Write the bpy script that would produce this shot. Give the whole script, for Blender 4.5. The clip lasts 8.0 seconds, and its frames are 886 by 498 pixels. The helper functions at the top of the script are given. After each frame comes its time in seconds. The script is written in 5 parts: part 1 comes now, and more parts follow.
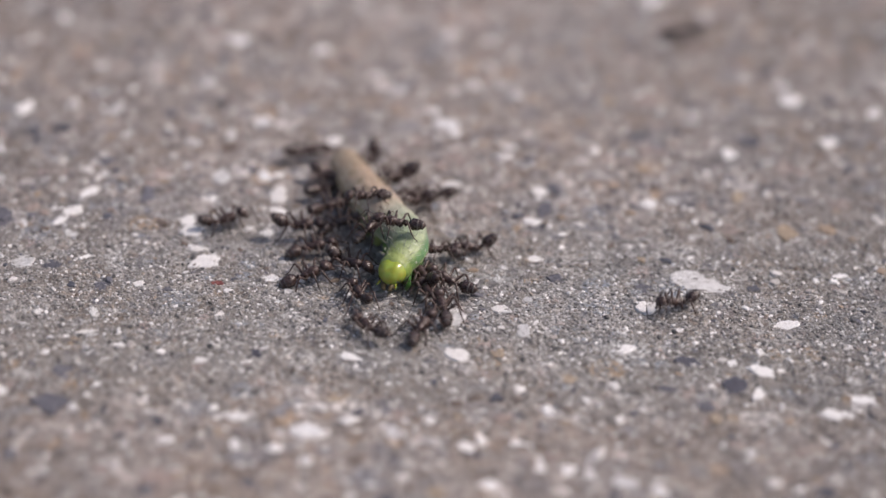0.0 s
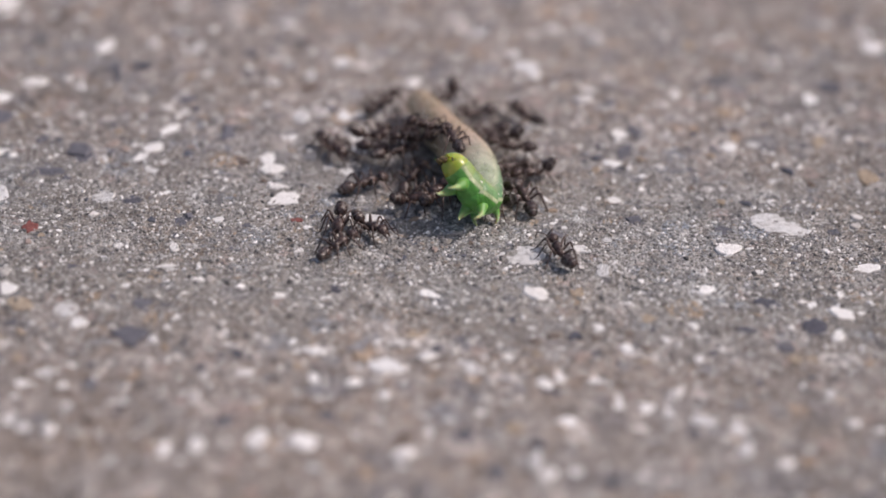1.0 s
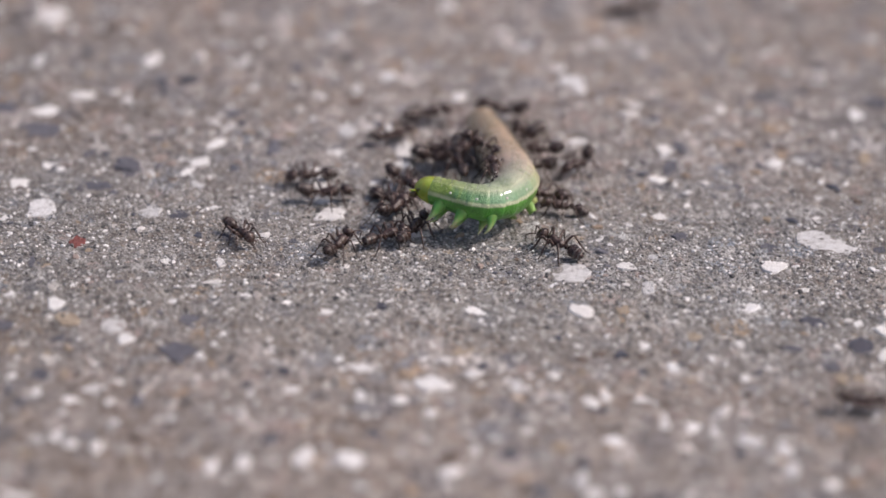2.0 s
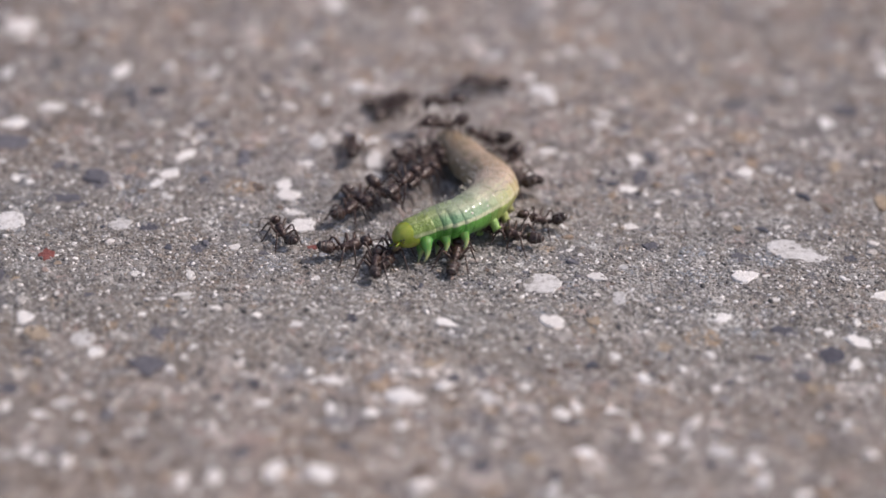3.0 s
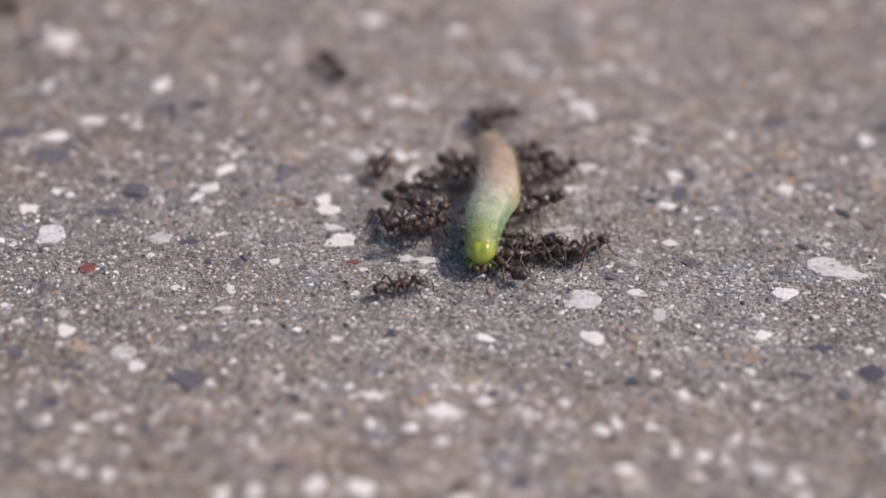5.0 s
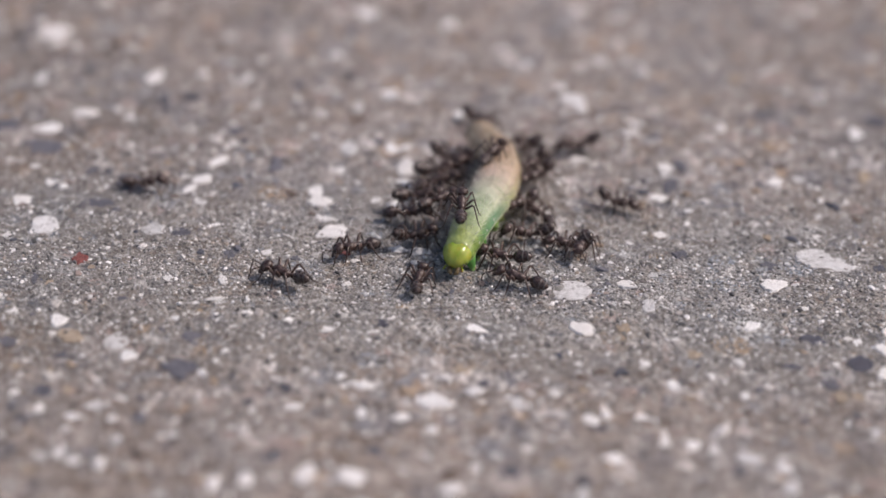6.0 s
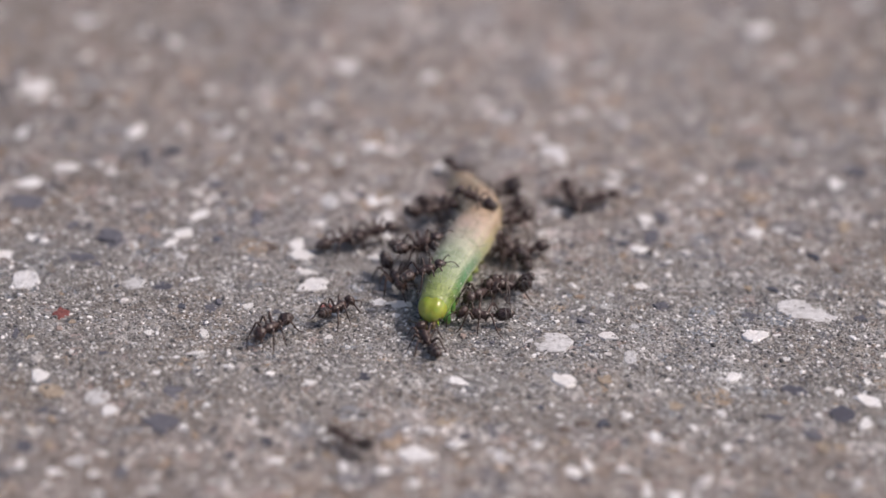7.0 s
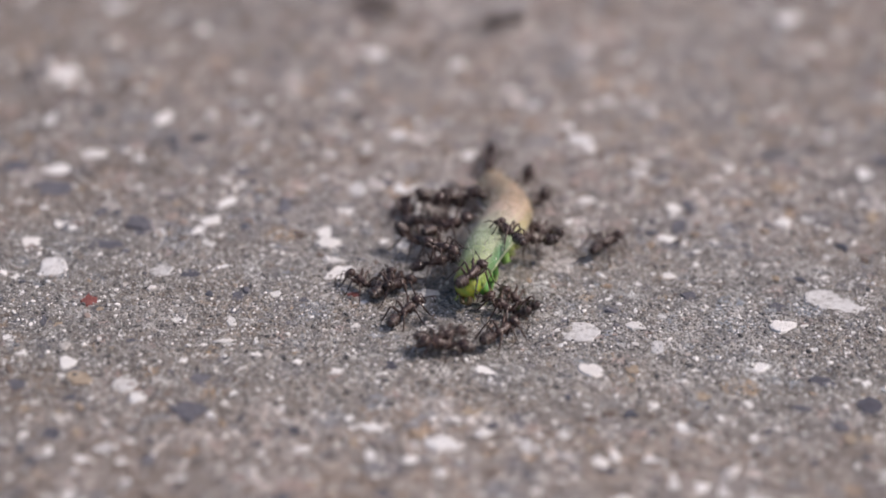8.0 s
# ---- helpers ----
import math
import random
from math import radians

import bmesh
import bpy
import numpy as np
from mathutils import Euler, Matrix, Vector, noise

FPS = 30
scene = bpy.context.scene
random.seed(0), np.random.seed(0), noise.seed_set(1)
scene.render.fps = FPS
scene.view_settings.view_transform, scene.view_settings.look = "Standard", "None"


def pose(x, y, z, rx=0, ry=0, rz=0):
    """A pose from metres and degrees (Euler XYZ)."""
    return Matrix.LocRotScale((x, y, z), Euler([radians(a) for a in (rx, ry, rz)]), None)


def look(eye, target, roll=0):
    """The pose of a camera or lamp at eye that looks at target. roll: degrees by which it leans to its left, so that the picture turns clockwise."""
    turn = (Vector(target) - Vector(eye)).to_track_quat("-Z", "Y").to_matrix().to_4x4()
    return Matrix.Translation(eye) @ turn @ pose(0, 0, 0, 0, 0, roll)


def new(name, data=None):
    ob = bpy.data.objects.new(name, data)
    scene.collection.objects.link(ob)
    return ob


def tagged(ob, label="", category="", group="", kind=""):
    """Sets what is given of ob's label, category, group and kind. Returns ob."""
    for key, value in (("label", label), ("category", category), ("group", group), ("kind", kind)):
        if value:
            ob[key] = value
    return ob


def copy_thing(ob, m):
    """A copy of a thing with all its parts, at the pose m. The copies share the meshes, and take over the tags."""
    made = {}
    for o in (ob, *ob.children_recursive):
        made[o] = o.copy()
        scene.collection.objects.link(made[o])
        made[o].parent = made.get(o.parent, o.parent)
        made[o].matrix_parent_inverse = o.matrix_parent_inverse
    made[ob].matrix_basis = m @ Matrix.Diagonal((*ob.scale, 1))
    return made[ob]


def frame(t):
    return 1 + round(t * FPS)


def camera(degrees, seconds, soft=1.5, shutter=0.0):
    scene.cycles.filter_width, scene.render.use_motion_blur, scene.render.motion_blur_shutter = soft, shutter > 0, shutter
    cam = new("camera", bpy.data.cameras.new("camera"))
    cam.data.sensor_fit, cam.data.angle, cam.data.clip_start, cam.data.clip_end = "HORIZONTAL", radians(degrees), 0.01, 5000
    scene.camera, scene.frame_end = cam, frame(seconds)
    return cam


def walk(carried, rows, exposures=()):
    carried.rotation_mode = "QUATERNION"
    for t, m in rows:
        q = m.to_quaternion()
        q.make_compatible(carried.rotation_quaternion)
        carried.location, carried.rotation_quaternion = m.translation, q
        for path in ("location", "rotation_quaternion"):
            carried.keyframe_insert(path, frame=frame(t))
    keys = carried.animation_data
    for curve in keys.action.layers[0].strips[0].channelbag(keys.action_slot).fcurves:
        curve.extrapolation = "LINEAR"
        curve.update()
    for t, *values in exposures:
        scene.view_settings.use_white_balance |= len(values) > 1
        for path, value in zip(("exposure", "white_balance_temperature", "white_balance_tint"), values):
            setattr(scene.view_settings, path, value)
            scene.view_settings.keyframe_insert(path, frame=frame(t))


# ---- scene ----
# Ants worry a caterpillar on a sunlit concrete pavement, seen from a hand's length away.
# Lengths below are in millimetres; MM turns them into metres.
MM = 0.001

# ---- camera ----
cam = camera(20.0, 8.0, soft=1.5, shutter=0.25)
cam.data.dof.use_dof = True
cam.data.dof.focus_distance = 0.2497
cam.data.dof.aperture_fstop = 10.4
cam.data.dof.aperture_blades = 0
# seconds, eye x y z, pitch, roll, yaw
ROWS = [
    (0.0, 1.14, -220.86, 127.89, -29.615, 2.201, -1.995),
    (0.2, 0.62, -221.04, 126.96, -29.505, 2.393, -2.095),
    (0.3, 0.07, -220.70, 127.47, -30.464, 2.282, -1.714),
    (0.5, -0.11, -220.85, 127.68, -30.520, 2.016, -1.033),
    (0.7, -0.31, -220.93, 127.35, -30.116, 2.003, -0.727),
    (0.8, -0.19, -221.34, 126.30, -30.015, 2.016, -0.560),
    (1.0, 0.00, -222.25, 125.29, -30.394, 1.982, -0.260),
    (1.2, -0.18, -221.16, 126.55, -30.651, 1.854, -0.109),
    (1.3, -0.13, -220.94, 127.28, -30.510, 1.930, -0.216),
    (1.5, 0.00, -221.02, 127.60, -30.000, 1.800, 0.000),
    (1.7, -0.69, -221.24, 127.26, -29.775, 1.881, 0.119),
    (1.8, -0.78, -221.59, 126.71, -29.934, 1.763, 0.371),
    (2.0, -0.79, -221.57, 127.19, -30.508, 1.693, 0.755),
    (2.2, -0.90, -221.38, 127.53, -29.869, 1.760, 0.610),
    (3.3, -0.34, -220.71, 127.73, -30.595, 1.740, 0.034),
    (3.5, -0.74, -221.16, 127.07, -30.615, 1.750, 0.374),
    (3.7, -1.07, -220.85, 127.06, -31.078, 1.696, 0.768),
    (3.8, -0.96, -220.72, 127.31, -30.969, 1.556, 0.804),
    (4.0, -1.13, -220.93, 127.06, -30.775, 1.694, 0.950),
    (4.2, -1.33, -220.79, 127.38, -30.523, 1.713, 0.743),
    (4.3, -1.17, -220.80, 127.55, -30.179, 1.786, 0.656),
    (4.5, -1.22, -221.20, 127.21, -29.840, 1.723, 0.679),
    (4.7, -1.51, -220.70, 127.74, -30.235, 1.565, 1.020),
    (5.8, -1.08, -222.00, 127.95, -29.685, 2.094, 0.176),
    (6.0, -1.00, -222.31, 127.95, -30.173, 1.835, 0.744),
    (6.2, -0.98, -222.07, 128.16, -29.653, 1.848, 0.652),
    (6.3, -0.24, -222.63, 127.60, -29.758, 1.909, 0.233),
    (6.5, -0.53, -221.83, 128.84, -29.869, 1.952, -0.241),
    (6.7, -0.57, -221.80, 128.64, -29.336, 1.679, 0.096),
    (6.8, -0.84, -221.89, 128.39, -29.165, 1.755, 0.061),
    (7.0, -0.80, -222.29, 128.18, -29.008, 1.689, 0.344),
    (7.2, -0.68, -222.28, 128.15, -29.019, 1.822, 0.251),
    (7.3, -1.32, -222.44, 127.85, -29.574, 2.041, 0.109),
    (7.5, -1.01, -222.12, 128.49, -30.254, 1.992, 0.220),
    (7.7, -1.47, -222.00, 128.46, -29.805, 1.852, 0.635),
    (7.8, -1.48, -221.99, 128.53, -29.777, 1.680, 0.900),
    (8.0, -1.04, -221.96, 128.76, -29.433, 1.639, 0.993),
]
walk(cam, [(t, pose(x * MM, y * MM, z * MM, 0, 0, yaw) @ pose(0, 0, 0, 90 + pitch, 0, 0) @ pose(0, 0, 0, 0, 0, roll))
           for t, x, y, z, pitch, roll, yaw in ROWS],
     exposures=[(0.0, -0.33, 6670.0, 17.0), (5.8, -0.37, 6670.0, 17.0), (8.0, -0.37, 6670.0, 17.0)])

# ---- light: a high sun from the right, open sky ----
SUN_EL, SUN_AZ = 50.0, 4.0   # elevation; azimuth in degrees from +x towards +y
world = bpy.data.worlds.new("sky")
scene.world = world
world.use_nodes = True
wn = world.node_tree
sky = wn.nodes.new("ShaderNodeTexSky")
sky.sky_type, sky.sun_disc = "NISHITA", False
sky.dust_density, sky.ozone_density = 4.0, 0.35
sky.sun_elevation, sky.sun_rotation = radians(SUN_EL), radians(90.0 - SUN_AZ)
back = wn.nodes["Background"]
back.inputs["Strength"].default_value = 0.145
wn.links.new(sky.outputs["Color"], back.inputs["Color"])

sun = new("sun", bpy.data.lights.new("sun", "SUN"))
sun.data.energy, sun.data.angle, sun.data.color = 2.85, radians(0.53), (1.0, 0.94, 0.88)
ray = Vector((math.cos(radians(SUN_EL)) * math.cos(radians(SUN_AZ)),
              math.cos(radians(SUN_EL)) * math.sin(radians(SUN_AZ)), math.sin(radians(SUN_EL))))
sun.matrix_world = look(ray, (0, 0, 0))


# ---- materials ----
class Nodes:
    """A small builder for node materials."""

    def __init__(self, name, rough=0.6, **inputs):
        self.mat = bpy.data.materials.new(name)
        self.mat.use_nodes = True
        self.tree = self.mat.node_tree
        self.bsdf = self.tree.nodes["Principled BSDF"]
        self.bsdf.inputs["Roughness"].default_value = rough
        for key, value in inputs.items():
            self.bsdf.inputs[key.replace("_", " ")].default_value = value

    def node(self, kind, **sets):
        n = self.tree.nodes.new("ShaderNode" + kind)
        for key, value in sets.items():
            if key in n.inputs:
                n.inputs[key].default_value = value
        return n

    def link(self, a, b):
        self.tree.links.new(a, b)

    def ramp(self, fac, stops, step=False):
        n = self.node("ValToRGB")
        e = n.color_ramp.elements
        while len(e) < len(stops):
            e.new(0.5)
        for el, (p, c) in zip(e, stops):
            el.position, el.color = p, (*c, 1) if len(c) == 3 else c
        if step:
            n.color_ramp.interpolation = "CONSTANT"
        self.link(fac, n.inputs["Fac"])
        return n.outputs["Color"]

    def noise(self, vec, scale, detail=4, rough=0.6):
        n = self.node("TexNoise", Scale=scale, Detail=detail, Roughness=rough)
        self.link(vec, n.inputs["Vector"])
        return n.outputs["Fac"]

    def mix(self, fac, a, b, blend="MIX"):
        n = self.node("Mix")
        n.data_type, n.blend_type = "RGBA", blend
        for sock, v in ((n.inputs["Factor"], fac), (n.inputs[6], a), (n.inputs[7], b)):
            if isinstance(v, (int, float)):
                sock.default_value = v
            elif isinstance(v, tuple):
                sock.default_value = (*v, 1)
            else:
                self.link(v, sock)
        return n.outputs[2]

    def base(self, colour):
        self.link(colour, self.bsdf.inputs["Base Color"])

    def bump(self, height, distance, strength=1.0):
        n = self.node("Bump", Strength=strength, Distance=distance)
        self.link(height, n.inputs["Height"])
        self.link(n.outputs["Normal"], self.bsdf.inputs["Normal"])


def object_place(m):
    return m.node("TexCoord").outputs["Object"]


def make_concrete():
    """Worn concrete: cement paste, sand of many colours, dark and pale aggregate."""
    m = Nodes("concrete", rough=0.82)
    at = object_place(m)
    paste = m.ramp(m.noise(at, 140, 5), [(0.30, (0.200, 0.172, 0.155)), (0.5, (0.280, 0.252, 0.234)), (0.72, (0.37, 0.342, 0.325))])
    # patches that lean blue-grey or brown, a centimetre or two wide
    patch = m.ramp(m.noise(at, 55, 3), [(0.36, (0.98, 0.88, 0.79)), (0.5, (1, 1, 1)), (0.66, (0.80, 0.90, 1.02))])
    paste = m.mix(0.9, paste, patch, "MULTIPLY")
    # coarse sand, 0.5 to 0.9 mm, each grain its own tint
    warp = m.node("TexNoise", Scale=1900.0, Detail=3.0)
    m.link(at, warp.inputs["Vector"])
    add = m.node("VectorMath")
    add.operation = "MULTIPLY_ADD"
    m.link(warp.outputs["Color"], add.inputs[0])
    add.inputs[1].default_value = (0.0007, 0.0007, 0.0007)
    m.link(at, add.inputs[2])
    # shade of cracks and hollows put into the colour by noise, worn crests paler, one to three millimetres wide
    worn = m.ramp(m.noise(at, 420, 3, 0.55), [(0.36, (0.64, 0.62, 0.60)), (0.5, (1, 1, 1)), (0.62, (1.36, 1.36, 1.36))])
    colour = m.mix(0.9, paste, worn, "MULTIPLY")
    pebble = [(0.0, (0.13, 0.135, 0.165)), (0.14, (0.20, 0.19, 0.20)), (0.26, (0.24, 0.19, 0.155)), (0.36, (0.42, 0.30, 0.20)),
              (0.43, (0.25, 0.27, 0.31)), (0.55, (0.40, 0.31, 0.285)), (0.66, (0.46, 0.42, 0.40)), (0.80, (0.31, 0.28, 0.26)), (0.88, (0.58, 0.54, 0.53)), (0.95, (0.78, 0.76, 0.75))]
    grain = [(0.0, (0.11, 0.105, 0.11)), (0.10, (0.16, 0.145, 0.14)), (0.28, (0.22, 0.20, 0.18)), (0.44, (0.275, 0.25, 0.225)),
             (0.60, (0.33, 0.305, 0.285)), (0.76, (0.41, 0.39, 0.375)), (0.91, (0.55, 0.53, 0.52)), (0.965, (0.78, 0.76, 0.75))]
    for scale, cover, seed, tints, rim in ((260.0, 0.42, 0.0, pebble, 0.62), (520.0, 0.46, 5.3, pebble, 0.60), (1150.0, 0.55, 1.7, grain, 0.62), (2600.0, 0.62, 3.1, grain, 0.62)):
        off = m.node("VectorMath")
        off.operation = "ADD"
        m.link(add.outputs[0], off.inputs[0])
        off.inputs[1].default_value = (seed, seed * 0.7, seed * 0.3)
        cell = m.node("TexVoronoi", Scale=scale)
        m.link(off.outputs[0], cell.inputs["Vector"])
        part = m.node("SeparateColor")
        m.link(cell.outputs["Color"], part.inputs[0])
        tint = m.ramp(part.outputs[0], tints, step=True)
        edge = m.ramp(cell.outputs["Distance"], [(rim - 0.22, (0.85, 0.85, 0.85)), (rim, (0, 0, 0))])
        keep = m.ramp(part.outputs[1], [(0.0, (1, 1, 1)), (cover, (0, 0, 0))], step=True)
        show = m.mix(1.0, edge, keep, "MULTIPLY")
        colour = m.mix(show, colour, tint)
    # small pits darkened in the colour too, at random
    pit = m.ramp(m.noise(at, 1250, 3, 0.6), [(0.30, (0.44, 0.42, 0.40)), (0.42, (0.98, 0.98, 0.98)), (0.66, (1.2, 1.2, 1.2))])
    colour = m.mix(0.9, colour, pit, "MULTIPLY")
    fine = m.ramp(m.noise(at, 5200, 3, 0.75), [(0.30, (0.42, 0.41, 0.40)), (0.5, (1, 1, 1)), (0.68, (1.65, 1.65, 1.65))])
    colour = m.mix(0.85, colour, fine, "MULTIPLY")
    # lens colour put into the ground: grey in the focus band, browner outside it
    xyz = m.node("SeparateXYZ")
    m.link(add.outputs[0], xyz.inputs[0])
    wander = m.node("Math")
    wander.operation = "MULTIPLY_ADD"
    m.link(m.noise(at, 45, 3), wander.inputs[0])
    wander.inputs[1].default_value = 0.016
    m.link(xyz.outputs["Y"], wander.inputs[2])
    across = m.node("MapRange")
    across.inputs["From Min"].default_value, across.inputs["From Max"].default_value = -0.045, 0.055
    m.link(wander.outputs[0], across.inputs["Value"])
    focus_tint = m.ramp(across.outputs["Result"], [(0.0, (1.03, 1.0, 0.97)), (0.24, (1.03, 1.0, 0.98)), (0.36, (0.96, 1.0, 1.0)), (0.52, (0.945, 1.0, 1.015)), (0.68, (1.01, 1.0, 1.0)), (1.0, (1.03, 1.0, 0.985))])
    colour = m.mix(1.0, colour, focus_tint, "MULTIPLY")
    # lens vignette put into the colour: darker towards both sides, with a ragged outline
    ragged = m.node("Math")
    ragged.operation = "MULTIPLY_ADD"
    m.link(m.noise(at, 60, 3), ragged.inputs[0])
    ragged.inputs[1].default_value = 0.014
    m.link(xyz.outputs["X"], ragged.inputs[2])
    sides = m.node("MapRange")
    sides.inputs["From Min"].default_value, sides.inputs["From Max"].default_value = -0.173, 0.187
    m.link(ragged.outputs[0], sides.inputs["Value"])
    vignette = m.ramp(sides.outputs["Result"], [(0.05, (0.90, 0.90, 0.90)), (0.333, (0.80, 0.79, 0.78)), (0.42, (0.91, 0.90, 0.90)), (0.473, (1.05, 1.05, 1.05)),
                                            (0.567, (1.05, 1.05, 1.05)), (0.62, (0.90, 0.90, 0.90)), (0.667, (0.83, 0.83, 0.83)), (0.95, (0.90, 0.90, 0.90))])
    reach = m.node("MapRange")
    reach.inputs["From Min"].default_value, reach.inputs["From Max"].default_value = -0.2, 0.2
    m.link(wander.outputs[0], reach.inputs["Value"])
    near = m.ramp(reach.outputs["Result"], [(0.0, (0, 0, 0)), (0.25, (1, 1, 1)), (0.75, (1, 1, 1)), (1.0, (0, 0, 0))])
    vignette = m.mix(near, m.ramp(m.noise(at, 9, 3), [(0.35, (0.87, 0.87, 0.86)), (0.65, (0.95, 0.95, 0.95))]), vignette)
    colour = m.mix(1.0, colour, vignette, "MULTIPLY")
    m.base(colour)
    rel = m.mix(0.5, m.noise(at, 900, 6, 0.7), m.noise(at, 4200, 4, 0.7))
    m.bump(rel, 0.00050, 1.0)
    return m.mat


def make_stone(name, low, high, rough=0.6, mottle=0.85):
    """One kind of aggregate: a tint for each stone, veins, pits."""
    m = Nodes(name, rough=rough)
    at = object_place(m)
    own = m.node("ObjectInfo").outputs["Random"]
    tint = m.ramp(own, [(0.0, low), (1.0, high)])
    vein = m.ramp(m.noise(at, 3.2, 6, 0.75), [(0.32, (0.45, 0.44, 0.43)), (0.44, (0.86, 0.85, 0.84)), (0.58, (1.08, 1.08, 1.08))])
    pock = m.ramp(m.noise(at, 13, 4, 0.7), [(0.36, (0.55, 0.54, 0.53)), (0.46, (0.95, 0.95, 0.95)), (0.64, (1.12, 1.12, 1.12))])
    m.base(m.mix(mottle, m.mix(mottle, tint, vein, "MULTIPLY"), pock, "MULTIPLY"))
    m.bump(m.noise(at, 8, 5, 0.7), 0.00022, 0.9)
    return m.mat


def make_gravel():
    """Small stones of every colour; the tint goes with the stone."""
    m = Nodes("fine_gravel", rough=0.6)
    own = m.node("NewGeometry").outputs["Random Per Island"]
    tint = m.ramp(own, [(0.0, (0.09, 0.095, 0.12)), (0.10, (0.14, 0.14, 0.165)), (0.20, (0.15, 0.115, 0.095)), (0.30, (0.33, 0.255, 0.19)), (0.36, (0.22, 0.20, 0.19)),
                        (0.46, (0.40, 0.37, 0.35)), (0.58, (0.33, 0.265, 0.235)), (0.65, (0.47, 0.45, 0.43)), (0.79, (0.62, 0.60, 0.59)), (0.91, (0.82, 0.81, 0.80))], step=True)
    at = object_place(m)
    pock = m.ramp(m.noise(at, 2200, 4, 0.7), [(0.34, (0.58, 0.57, 0.56)), (0.46, (0.95, 0.95, 0.95)), (0.66, (1.1, 1.1, 1.1))])
    m.base(m.mix(0.8, tint, pock, "MULTIPLY"))
    m.bump(m.noise(at, 3000, 3), 0.00015, 0.8)
    return m.mat


def make_sand():
    """Loose and half-sunk grains: the tint goes with the grain."""
    m = Nodes("sand", rough=0.42)
    own = m.node("NewGeometry").outputs["Random Per Island"]
    tint = m.ramp(own, [(0.0, (0.085, 0.083, 0.085)), (0.09, (0.16, 0.155, 0.15)), (0.22, (0.235, 0.215, 0.195)), (0.38, (0.285, 0.272, 0.258)),
                        (0.56, (0.34, 0.33, 0.32)), (0.70, (0.42, 0.41, 0.40)), (0.82, (0.34, 0.29, 0.245)), (0.85, (0.56, 0.55, 0.54)), (0.905, (0.86, 0.85, 0.845))], step=True)
    pit = m.ramp(m.noise(object_place(m), 7000, 2), [(0.35, (0.78, 0.78, 0.78)), (0.6, (1.1, 1.1, 1.1))])
    m.base(m.mix(0.8, tint, pit, "MULTIPLY"))
    m.bump(m.noise(object_place(m), 9000, 2), 0.00006, 0.7)
    return m.mat


CONCRETE = make_concrete()
SAND = make_sand()
GRAVEL = make_gravel()
STONES = {
    "white": make_stone("white_stone", (0.80, 0.785, 0.77), (0.94, 0.935, 0.93), 0.45, 0.26),
    "grey": make_stone("grey_stone", (0.58, 0.58, 0.58), (0.74, 0.74, 0.745), 0.6, 0.55),
    "slate": make_stone("slate_stone", (0.072, 0.073, 0.098), (0.145, 0.145, 0.17), 0.7, 0.6),
    "tan": make_stone("tan_stone", (0.35, 0.275, 0.20), (0.42, 0.345, 0.265), 0.8),
    "umber": make_stone("umber_streak", (0.15, 0.105, 0.085), (0.17, 0.12, 0.10), 0.8),
    "red": make_stone("red_stone", (0.20, 0.055, 0.05), (0.27, 0.09, 0.08), 0.75),
}


def make_chitin(name, low, high, rough):
    m = Nodes(name, rough=rough, IOR=1.56)
    at = object_place(m)
    m.base(m.ramp(m.noise(at, 2600, 4), [(0.35, low), (0.7, high)]))
    dull = m.ramp(m.noise(at, 3000, 3), [(0.35, (rough * 0.8,) * 3), (0.65, (min(1.0, rough * 1.5),) * 3)])
    m.link(dull, m.bsdf.inputs["Roughness"])
    m.bump(m.noise(at, 5200, 3), 0.00008, 0.9)
    return m.mat


ANT_BODY = make_chitin("ant_shell", (0.037, 0.021, 0.018), (0.085, 0.052, 0.045), 0.25)
ANT_GASTER = make_chitin("ant_gaster", (0.031, 0.019, 0.017), (0.076, 0.049, 0.044), 0.22)
ANT_LEG = make_chitin("ant_leg", (0.043, 0.025, 0.021), (0.094, 0.057, 0.048), 0.27)


